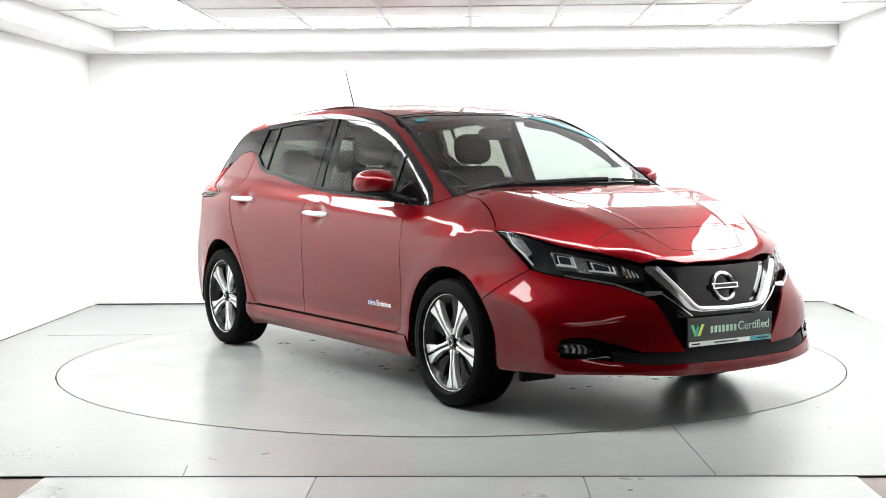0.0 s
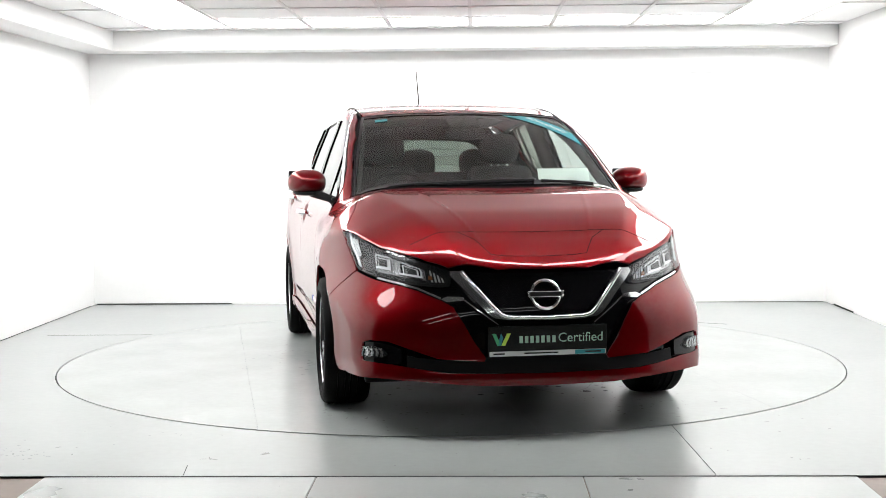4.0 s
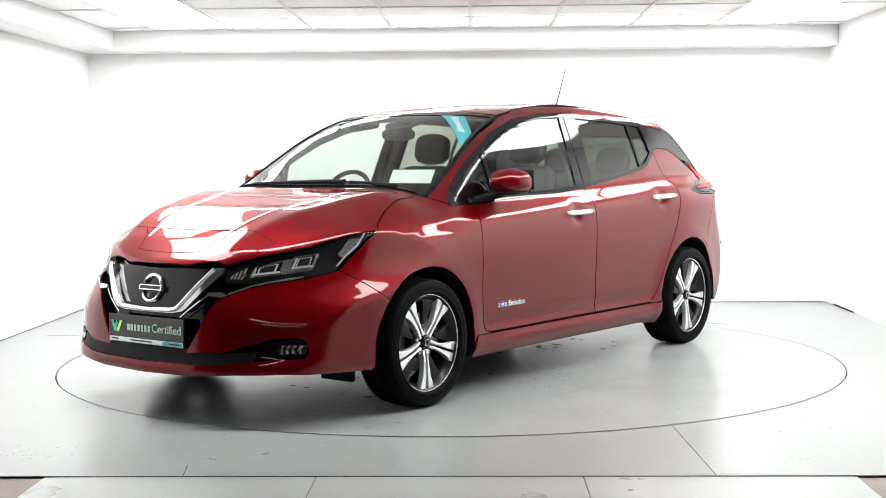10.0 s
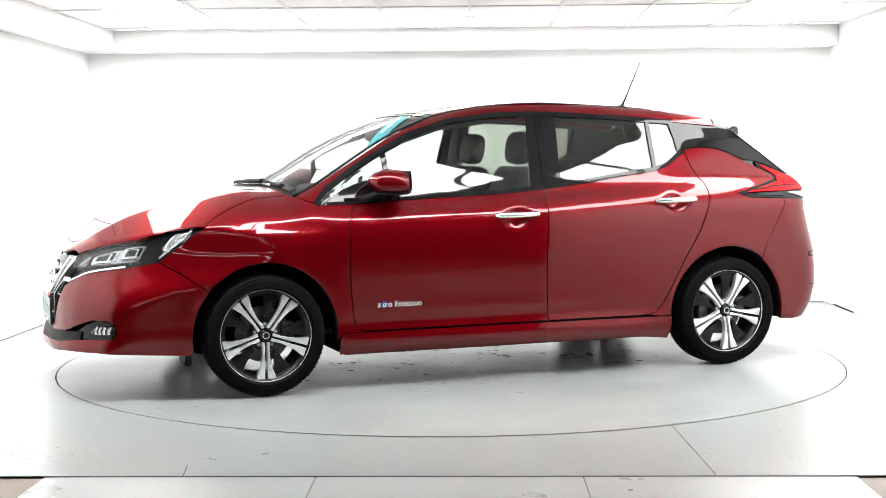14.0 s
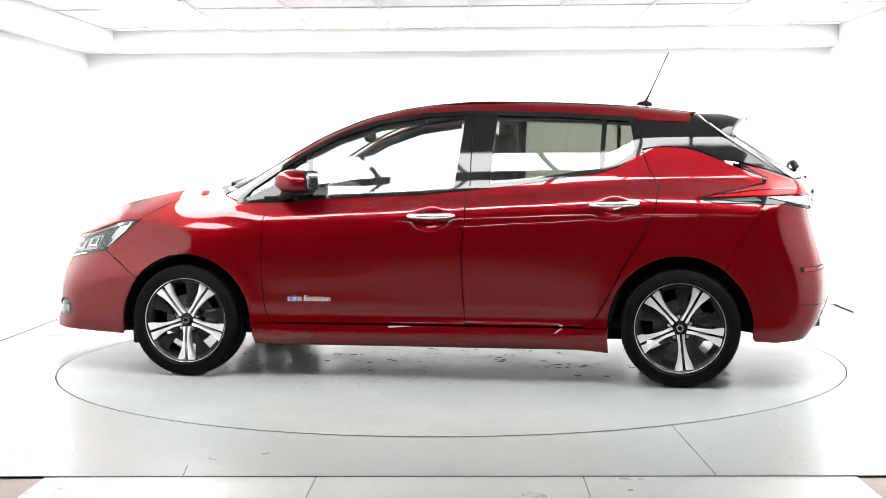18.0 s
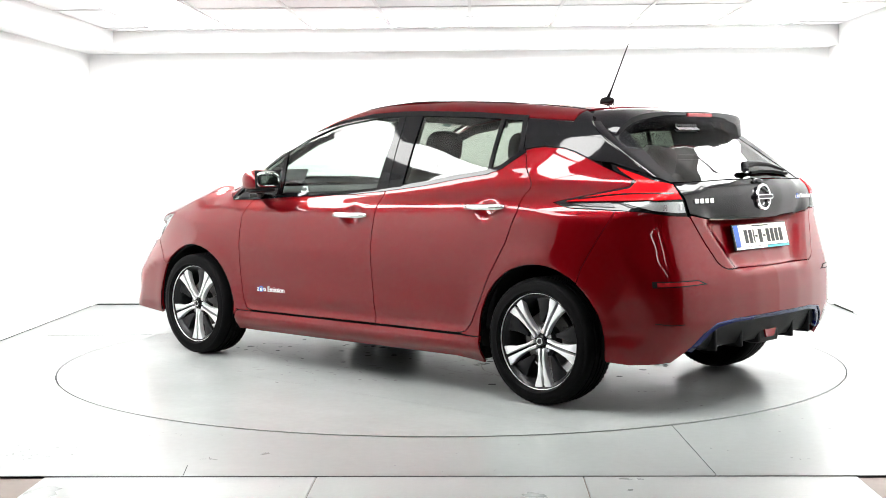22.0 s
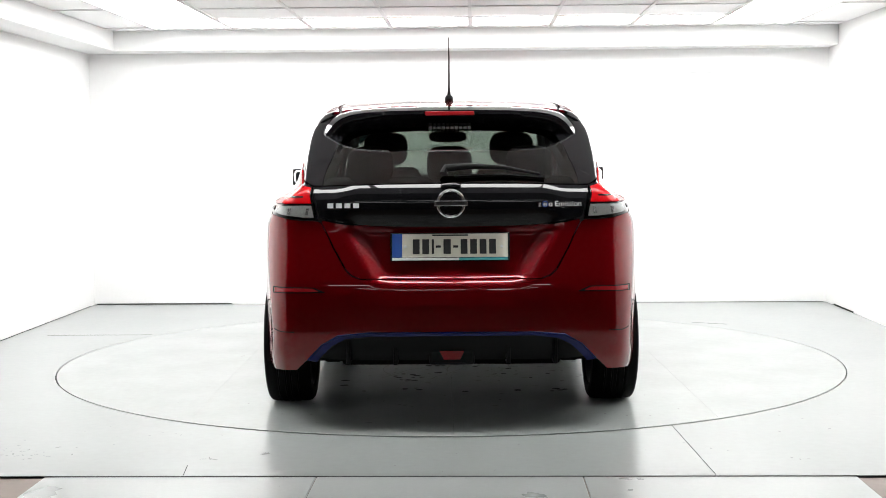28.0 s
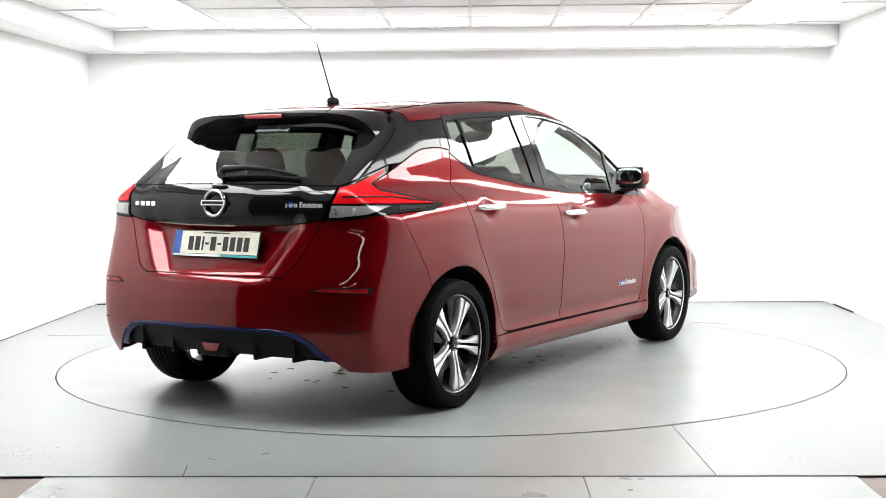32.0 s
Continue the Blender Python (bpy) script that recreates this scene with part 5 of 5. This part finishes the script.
# headlamp inside
for hl in [o for o in car.children if o.name.startswith("headlamp")]:
    s = -1 if hl.data.vertices[0].co.y < 0 else 1
    ms = s < 0
    panel("daytime_strip", "front", band(at_xy("front", [(2.12, 0.515), (2.00, 0.620), (1.87, 0.705), (1.76, 0.752), (1.69, 0.778)]) + at_xz("front", [(1.745, 0.806), (1.81, 0.760), (1.865, 0.716)]), 0.007), M_LAMPSILVER, hl, off=-0.010, h=0.02, rim=0.008, mirror=ms)
    panel("side_reflector", "front", at_xz("front", [(1.700, 0.842), (1.785, 0.832), (1.85, 0.765), (1.83, 0.750), (1.79, 0.772)]), M_LAMPGREY, hl, off=-0.015, h=0.02, rim=0.008, mirror=ms)
    for ring in ([(0.640, 0.706), (0.705, 0.714), (0.705, 0.776), (0.642, 0.764)], [(0.515, 0.680), (0.615, 0.692), (0.618, 0.752), (0.518, 0.722)]):
        cy, cz = sum(q[0] for q in ring) / 4, sum(q[1] for q in ring) / 4
        for name, k, off, mat in (("projector_frame", 1.10, -0.024, M_LAMPGREY), ("projector", 0.84, -0.020, M_BLACK), ("projector_bezel", 0.62, -0.016, M_LAMPSILVER), ("projector_lens", 0.50, -0.012, M_LAMPDARK)):
            fr = at_yz("front", [(cy + (y - cy) * k, cz + (z - cz) * k) for y, z in ring])
            panel(name, "front", fr, mat, hl, off=off, h=0.02, rim=0.012, mirror=ms, corner=0.008 * k)
        (y0, z0), (y1, z1), (y3, z3) = ring[0], ring[1], ring[3]
        panel("light_blade", "front", at_yz("front", [(y3 + 0.004, z3 - 0.006), (y3 + 0.010, z3 - 0.007), (y0 + 0.011, z0 + 0.012), (y1 - 0.004, z1 + 0.011), (y1 - 0.004, z1 + 0.004), (y0 + 0.004, z0 + 0.004)]), M_LAMPSILVER, hl, off=-0.013, h=0.02, rim=0.006, mirror=ms)
    panel("reflector_bowl", "front", at_yz("front", [(0.505, 0.676), (0.70, 0.704), (0.712, 0.770), (0.60, 0.752), (0.512, 0.722)]), M_LAMPGREY, hl, off=-0.027, h=0.02, rim=0.004, mirror=ms, label="silvered lamp reflector")
    panel("indicator", "front", at_yz("front", [(0.415, 0.664), (0.490, 0.667), (0.500, 0.728), (0.45, 0.700)]), M_LAMPDARK, hl, off=-0.018, h=0.02, rim=0.01, mirror=ms)
    for k in range(4):
        y = 0.432 + 0.015 * k
        panel("flute", "front", at_yz("front", [(y, 0.668), (y + 0.008, 0.668), (y + 0.014, 0.69 + 0.010 * k), (y + 0.006, 0.685 + 0.010 * k)]), M_CLEARLENS, hl, off=-0.015, h=0.02, rim=0.004, mirror=ms)
    panel("indicator_bulb", "front", at_yz("front", [(0.478, 0.676), (0.496, 0.678), (0.495, 0.695), (0.480, 0.692)]), M_AMBER, hl, off=-0.012, h=0.02, rim=0.006, mirror=ms)

# fog lamps and nose details
for s in (False, True):
    pod = panel("fog_pod", "front", at_yz("front", [(0.62, 0.318), (0.62, 0.380), (0.70, 0.402), (0.778, 0.400), (0.780, 0.310)]), M_BLACK, car, off=-0.008, rim=0.02, mirror=s)
    shape = [(0.668, 0.352), (0.695, 0.378), (0.728, 0.385), (0.770, 0.380), (0.774, 0.336), (0.70, 0.335)]
    fog = panel("fog_lamp", "front", at_yz("front", shape), M_LAMPDARK, car, off=-0.004, h=0.02, rim=0.02, mirror=s, corner=0.010, label="small clear front fog lamp")
    for k in range(4):
        y = 0.692 + 0.019 * k
        panel("flute", "front", at_yz("front", [(y, 0.341), (y + 0.011, 0.341), (y + 0.006, 0.358), (y + 0.013, 0.376), (y + 0.003, 0.376), (y - 0.004, 0.358)]), M_LAMPGREY, fog, off=0.0, h=0.02, rim=0.004, mirror=s)
    panel("lens", "front", at_yz("front", shape), M_LENS, fog, off=0.004, h=0.02, rim=0.006, mirror=s)
grille_dots = [(s * (0.10 + 0.028 * i), 0.555 + 0.030 * j) for s in (1, -1) for i in range(7) for j in range(5) if 0.10 + 0.028 * i < 0.135 + (0.030 * j) * 1.15]
bm = bmesh.new()
for y, z in grille_dots:
    m = spot("front", at_yz("front", [(y, z)])[0], -0.0235)
    bmesh.ops.create_cube(bm, size=1, matrix=m @ Matrix.Diagonal((0.008, 0.002, 0.002, 1)))
part("grille_pattern", bm, M_BLACK, car)["kind"] = "stuff"
# charging flap seams on the bonnet
for line in ([(2.045, -0.335), (2.10, -0.27), (2.20, -0.215), (2.212, -0.15), (2.218, 0.0), (2.212, 0.15), (2.20, 0.215), (2.10, 0.27), (2.045, 0.335)],
             [(2.045, -0.55), (2.045, 0.0), (2.045, 0.55)]):
    panel("flap_seam", "top", band(line, 0.0035), M_UNDER, bonnet, off=0.0008, h=0.02, rim=0.0005)


def emblem(name, m, r, parent):
    """Plain ring with a crossbar."""
    e = part(name, on(lathe([(r * 0.78, 0.0), (r * 0.80, 0.010), (r * 0.90, 0.013), (r * 0.98, 0.010), (r, 0.0)], 48, "z"), m), M_CHROME, parent, "round chrome emblem with a crossbar", smooth=50)
    part("crossbar", on(boxed((-r * 1.12, -r * 0.19, 0.004), (r * 1.12, r * 0.19, 0.018), 0.003), m), M_CHROME, e)
    part("crossbar_face", on(boxed((-r * 0.98, -r * 0.11, 0.0182), (r * 0.98, r * 0.11, 0.0190)), m), M_LAMPDARK, e)
    return e


emblem("front_emblem", spot("front", (0.0, 0.614), -0.022), 0.070, car)
emblem("rear_emblem", spot("rear", (0.0, 0.998), 0.004), 0.066, tailgate)

# front plate
pm = Matrix.Translation((2.352, 0, 0.4150)) @ Matrix(((0, 0, 1, 0), (1, 0, 0, 0), (0, 1, 0, 0), (0, 0, 0, 1)))
fplate = part("front_plate", on(boxed((-0.262, -0.066, -0.012), (0.262, 0.066, 0.0), 0.003), pm), M_PLATEBLACK, car, "black dealer plate with pale green lettering")
pm = pm @ Matrix.Translation((0, 0, 0.0008))
bars("plate_mark", pm, [(-0.118 + 0.024 * k, 0.008, 0.015, 0.030) for k in range(7)], M_TEXT, fplate, label="pale green bars")
words("plate_word", "Certified", 0.056, M_TEXT, fplate, pm @ Matrix.Translation((0.145, 0.011, 0)), 0.0006)
for pts, mat in (([(-0.245, 0.036), (-0.228, 0.036), (-0.205, -0.016), (-0.222, -0.016)], M_GREEN), ([(-0.222, -0.016), (-0.207, -0.016), (-0.196, 0.020), (-0.206, 0.036)], M_TEAL),
                 ([(-0.205, -0.016), (-0.188, -0.016), (-0.163, 0.036), (-0.180, 0.036)], M_LIME)):
    part("plate_logo", prism(pts, 0.0012, pm), mat, fplate)
part("plate_strip", on(boxed((-0.256, -0.062, 0), (0.256, -0.041, 0.001)), pm), M_WHITE, fplate)
part("plate_strip", on(boxed((0.12, -0.061, 0.0011), (0.254, -0.042, 0.0016)), pm), M_TEAL, fplate, "pale teal strip")
bars("plate_print", pm @ Matrix.Translation((0, 0, 0.0012)), [(-0.215, -0.051, 0.05, 0.006), (-0.03, -0.051, 0.15, 0.006), (0.20, -0.051, 0.07, 0.006)], M_INK, fplate)

# rear plate
rm = Matrix.Translation((-2.066, 0.005, 0.808)) @ Matrix.Rotation(radians(14), 4, "Y") @ Matrix(((0, 0, -1, 0), (-1, 0, 0, 0), (0, 1, 0, 0), (0, 0, 0, 1)))
rplate = part("rear_plate", on(boxed((-0.265, -0.064, -0.012), (0.265, 0.064, 0.0), 0.004), rm), M_PLATEBLACK, tailgate, "white registration plate in a black frame")
part("plate_face", on(boxed((-0.256, -0.048, 0), (0.256, 0.058, 0.0012)), rm), M_PLATE, rplate)
part("plate_band", on(boxed((-0.256, -0.048, 0.0013), (-0.212, 0.058, 0.0018)), rm), M_PLATEBLUE, rplate)
bars("plate_bar", rm @ Matrix.Translation((0, 0, 0.0013)), [(-0.150, 0.0, 0.030, 0.066), (-0.108, 0.0, 0.030, 0.066), (-0.076, 0.0, 0.010, 0.066), (-0.052, 0.0, 0.022, 0.010), (-0.013, 0.0, 0.032, 0.066), (0.025, 0.0, 0.022, 0.010),
     (0.062, 0.0, 0.030, 0.066), (0.104, 0.0, 0.030, 0.066), (0.146, 0.0, 0.030, 0.066), (0.188, 0.0, 0.030, 0.066)], M_INK, rplate)
bars("plate_print", rm @ Matrix.Translation((0, 0, 0.0013)), [(0.0, 0.051, 0.16, 0.006)], M_INK, rplate)
part("plate_strip", on(boxed((-0.256, -0.061, 0), (0.04, -0.050, 0.0012)), rm), M_WHITE, rplate)
part("plate_strip", on(boxed((0.04, -0.061, 0), (0.256, -0.050, 0.0012)), rm), M_TEAL, rplate, "teal strip under the plate")
for s in (1, -1):
    part("plate_screw", on(lathe([(0.0001, 0.003), (0.006, 0.002), (0.007, 0.0)], 12, "z"), rm @ Matrix.Translation((s * 0.228 + (0.03 if s < 0 else 0), 0.0, 0.001))), M_WHITE, rplate)

# tailgate badges: plain bars and the emission lettering
m = spot("rear", at_yz("rear", [(0.478, 0.990)])[0], 0.004)
bars("model_badge", m, [(-0.058 + 0.0385 * k, 0, 0.026, 0.021) for k in range(4)], M_SILVER, tailgate, 0.003, "four plain chrome bars")
m = spot("rear", at_yz("rear", [(-0.471, 0.992)])[0], 0.004)
emission_badge(m, 0.80, tailgate)
part("camera_pod", on(superblob(0.045, 0.012, 0.012, 3), spot("rear", (0.0, 1.072), 0.006)), M_BLACK, tailgate, smooth=50)

# rear wiper
arm = [Vector(spot("rear", at_yz("rear", [(y, z)])[0], o).translation) for y, z, o in ((0.03, 1.112, 0.02), (0.02, 1.125, 0.035), (-0.10, 1.128, 0.04), (-0.24, 1.125, 0.035), (-0.40, 1.108, 0.02))]
rw = part("rear_wiper", tube(arm, 0.012, 8, radii=[0.020, 0.020, 0.014, 0.010, 0.006]), M_PLASTIC, car, smooth=50)
blade = [Vector(spot("rear", at_yz("rear", [(y, z)])[0], 0.010).translation) for y, z in ((-0.02, 1.108), (-0.15, 1.113), (-0.28, 1.110), (-0.42, 1.098))]
part("wiper_blade", tube(blade, 0.008, 6), M_RUBBER, rw)
# window print at the top of the rear glass
m = spot("rear", (0.0, 1.335), 0.008)
bars("window_print", m, [(-0.092 + 0.0205 * k, 0.0, 0.015, 0.020 if k % 3 else 0.026) for k in range(10)], M_VINYL, car, 0.0006, "white bars printed on the rear window")
# high brake light in the spoiler's edge
part("brake_light", boxed((-1.714, -0.115, 1.398), (-1.685, 0.115, 1.418), 0.004), M_REFLEX, car, "red high-level brake light")
# windscreen wipers
for line in ([(1.205, -0.53), (1.215, -0.40), (1.215, 0.0), (1.20, 0.22)], [(1.21, 0.26), (1.195, 0.42), (1.168, 0.54)]):
    pts = [Vector(spot("top", q, 0.003).translation) for q in line]
    wp = part("wiper", tube(pts, 0.006, 6), M_PLASTIC, car, "black windscreen wiper", smooth=50)
    pts = [Vector(spot("top", (x + 0.014, y), 0.006).translation) for x, y in line[1:]]
    part("wiper_arm", tube(pts, 0.009, 6), M_PLASTIC, wp, smooth=50)
# aerial
base_top = float(TOP(-1.12)) + 0.004
part("aerial_base", on(superblob(0.045, 0.022, 0.022, 2.2), Matrix.Translation((-1.135, 0, base_top + 0.010))), M_PLASTIC, car, smooth=50)
part("aerial", tube([(-1.135, 0, base_top + 0.015), (-1.165, 0, base_top + 0.075), (-1.272, 0, 1.797)], 0.004, 6, radii=[0.011, 0.005, 0.0028]), M_PLASTIC, car, "black whip aerial", smooth=60)
# stickers on the windscreen
ribbon = panel("corner_ribbon", "top", [(0.405, 0.235), (0.41, 0.40), (0.60, 0.590), (0.73, 0.615)], M_TEAL, windscreen, off=0.0012, h=0.02, rim=0.0005, label="teal corner ribbon with white print")
rib_a, rib_b = (Vector(spot("top", q, 0.0).translation) for q in ((0.44, 0.345), (0.64, 0.575)))
rib_m = spot("top", (0.54, 0.46), 0.0035)
rib_x = (rib_b - rib_a).normalized()
rib_z = Vector(rib_m.col[2][:3])
rib_z = (rib_z - rib_x * rib_z.dot(rib_x)).normalized()
rib_y = rib_z.cross(rib_x)
rib_m = Matrix(((rib_x.x, rib_y.x, rib_z.x, rib_m[0][3]), (rib_x.y, rib_y.y, rib_z.y, rib_m[1][3]), (rib_x.z, rib_y.z, rib_z.z, rib_m[2][3]), (0, 0, 0, 1)))
words("ribbon_print", "#Drivehappy", 0.052, M_WHITE, ribbon, rib_m, 0.0004)
panel("toll_tag", "top", [(0.43, -0.50), (0.47, -0.505), (0.47, -0.435), (0.43, -0.43)], M_TEAL, windscreen, off=0.0012, h=0.02, rim=0.0005, label="small teal windscreen tag")
# diffuser fins, rear fog lamp, mud flaps
part("rear_fog_lamp", prism([(-0.055, 0.02), (0.055, 0.02), (0.036, -0.018), (-0.036, -0.018)], 0.02, Matrix.Translation((-2.098, 0, 0.330)) @ Matrix(((0, 0, -1, 0), (-1, 0, 0, 0), (0, 1, 0, 0), (0, 0, 0, 1)))), M_REFLEX, car, "red rear fog lamp in the diffuser")
part("fog_lamp_housing", boxed((-2.108, -0.10, 0.285), (-2.02, 0.10, 0.40), 0.012), M_PLASTIC, car)
for y in (-0.46, -0.25, 0.25, 0.46):
    part("diffuser_fin", boxed((-2.125 + abs(y) * 0.08, y - 0.010, 0.285), (-1.98, y + 0.010, 0.40), 0.006), M_PLASTIC, car)
for s in (1, -1):
    part("air_deflector", boxed((1.70, s * 0.62 - 0.10, 0.155), (1.735, s * 0.62 + 0.10, 0.26), 0.012), M_PLASTIC, car)
    part("suspension_arm", boxed((-1.45, s * 0.58 - 0.05, 0.20), (-1.30, s * 0.58 + 0.05, 0.26), 0.02), M_UNDER, car)

# ---- cabin ----
both("door_lining", "side", [(0.95, 0.34), (0.95, 0.945), (0.58, 0.975), (0.02, 0.998), (-0.50, 1.045), (-0.93, 1.105), (-1.15, 1.20), (-1.5, 1.20), (-1.7, 1.05), (-1.7, 0.70), (-1.1, 0.66), (-1.0, 0.34)], M_TRIM, car, off=-0.055, h=0.06, rim=0.01)
for sy in (1, -1):
    line = [(x, z) for x, z in DLO_UP[:6]]
    ys = skin("side", line)[:, 1]
    part("pillar_trim", tube([(x + 0.02, sy * (float(y) - 0.072), z - 0.022) for (x, z), y in zip(line, ys)], 0.026, 10), M_HEADLINER, car, smooth=60)
    line = [(-0.25, 1.00), (-0.27, 1.2), (-0.28, 1.42)]
    ys = skin("side", line)[:, 1]
    part("pillar_trim", tube([(x, sy * (float(y) - 0.06), z) for (x, z), y in zip(line, ys)], 0.045, 10), M_HEADLINER, car, smooth=60)
both("pillar_lining", "side", [(1.10, 0.99)] + DLO_UP + [(-1.12, 1.40), (-1.12, 1.22), (-1.25, 1.22), (-1.60, 1.15), (-1.50, 1.33), (-1.30, 1.40), (-0.6, 1.455), (-0.2, 1.468), (0.1, 1.455), (0.35, 1.42), (0.60, 1.33)], M_HEADLINER, car, off=-0.028, h=0.04, rim=0.006)
panel("headliner", "top", sym([(0.36, 0.0), (0.33, 0.55), (0.0, 0.56), (-0.6, 0.555), (-1.12, 0.54), (-1.40, 0.50), (-1.42, 0.0)], 1), M_HEADLINER, car, off=-0.032, h=0.06, rim=0.006)
part("cabin_floor", boxed((-1.6, -0.74, 0.285), (1.2, 0.74, 0.315)), M_TRIM, car)
part("load_floor", boxed((-1.98, -0.52, 0.60), (-1.15, 0.52, 0.66)), M_TRIM, car)
bm = bmesh.new()
box(bm, (0.70, -0.70, 0.70), (1.16, 0.70, 0.985), 0.05)
for v in bm.verts:
    if v.co.z > 0.9:
        v.co.z += 0.05 * (v.co.x - 0.70) / 0.46
dash = part("dashboard", bm, M_TRIM, car, "black moulded dashboard", smooth=40)
part("instrument_hood", on(superblob(0.10, 0.17, 0.05, 2.6), Matrix.Translation((0.76, -0.36, 1.005))), M_TRIM, dash, smooth=50)
part("centre_screen", boxed((0.688, -0.13, 0.82), (0.70, 0.13, 0.96), 0.004), M_BLACK, dash)
part("bulkhead", boxed((1.12, -0.68, 0.32), (1.20, 0.68, 0.96), 0.02), M_UNDER, car)
wheel_m = Matrix.Translation((0.56, -0.36, 0.955)) @ Matrix.Rotation(radians(-25), 4, "Y")
ring = [(0.0, 0.185 * math.cos(2 * math.pi * k / 40), 0.185 * math.sin(2 * math.pi * k / 40)) for k in range(41)]
sw = part("steering_wheel", on(tube(ring, 0.014, 8), wheel_m), M_TRIM, car, "black steering wheel", smooth=60)
part("wheel_hub", on(superblob(0.035, 0.075, 0.055, 2.6), wheel_m), M_TRIM, sw, smooth=50)
part("wheel_spoke", on(boxed((-0.01, -0.18, -0.02), (0.01, 0.18, 0.02), 0.006), wheel_m), M_TRIM, sw)
part("rear_view_mirror", on(superblob(0.018, 0.118, 0.036, 3), Matrix.Translation((0.50, 0.0, 1.335))), M_TRIM, car, "black rear-view mirror", smooth=50)
part("sensor_housing", on(boxed((-0.09, -0.09, -0.035), (0.09, 0.09, 0.0), 0.02), Matrix.Translation((0.44, 0, 1.415)) @ Matrix.Rotation(radians(16), 4, "Y")), M_TRIM, car)
part("parking_sheet", on(boxed((-0.14, -0.040, 0), (0.14, 0.040, 0.001)), Matrix.Translation((0.94, 0.45, 1.105)) @ Matrix(((0, -0.5, 0.866, 0), (1, 0, 0, 0), (0, 0.866, 0.5, 0), (0, 0, 0, 1)))), M_PAPER, car, "white paper sheet on the dashboard")


def head_rest(x, y, z, w=0.125):
    return on(superblob(0.055, w, 0.095, 3.2), Matrix.Translation((x, y, z)) @ Matrix.Rotation(radians(-10), 4, "Y"))


for s in (1, -1):
    y = 0.36 * s
    seat = part("front_seat", boxed((-0.12, y - 0.25, 0.42), (0.40, y + 0.25, 0.60), 0.06, seg=3), M_FABRIC, car, "dark fabric front seat", smooth=50)
    bm = boxed((-0.07, -0.245, 0.0), (0.07, 0.245, 0.62), 0.055, seg=3)
    for v in bm.verts:
        v.co.y *= 1 - 0.22 * max(0, (v.co.z - 0.35) / 0.27)
    part("backrest", on(bm, Matrix.Translation((-0.10, y, 0.55)) @ Matrix.Rotation(radians(-16), 4, "Y")), M_FABRIC, seat, smooth=50)
    part("headrest", head_rest(-0.275, y, 1.255), M_FABRIC, seat, smooth=50)
    for k in (-0.05, 0.05):
        part("headrest_post", tube([(-0.262, y + k, 1.10), (-0.268, y + k, 1.19)], 0.006, 8), M_CHROME, seat)
bench = part("rear_bench", boxed((-1.05, -0.64, 0.42), (-0.52, 0.64, 0.62), 0.06, seg=3), M_FABRIC, car, "dark fabric rear bench", smooth=50)
bm = boxed((-0.06, -0.64, 0.0), (0.06, 0.64, 0.58), 0.05, seg=3)
part("backrest", on(bm, Matrix.Translation((-1.02, 0, 0.55)) @ Matrix.Rotation(radians(-18), 4, "Y")), M_FABRIC, bench, smooth=50)
for y in (-0.40, 0.0, 0.40):
    part("headrest", head_rest(-1.21, y, 1.165, 0.115), M_FABRIC, bench, smooth=50)


def motions():
    """The turntable starts slowly, then turns steadily, and carries the car."""
    ox, oy = -0.018, 0.005
    start = [(0.0, -55.911), (0.5, -56.45), (1.0, -58.11), (1.5, -60.35), (2.0, -63.284), (2.5, -66.85), (3.0, -70.72)]
    rows = start + [(t, -94.447 - 7.912 * (t - 6)) for t in range(4, 33)]
    spin, carry = [], []
    for t, a in rows:
        c, s = math.cos(radians(a)), math.sin(radians(a))
        spin.append((t, pose(0, 0, 0, 0, 0, a)))
        carry.append((t, pose(c * ox - s * oy, s * ox + c * oy, 0, 0, 0, a)))
    walk(table, spin)
    walk(car, carry)


motions()
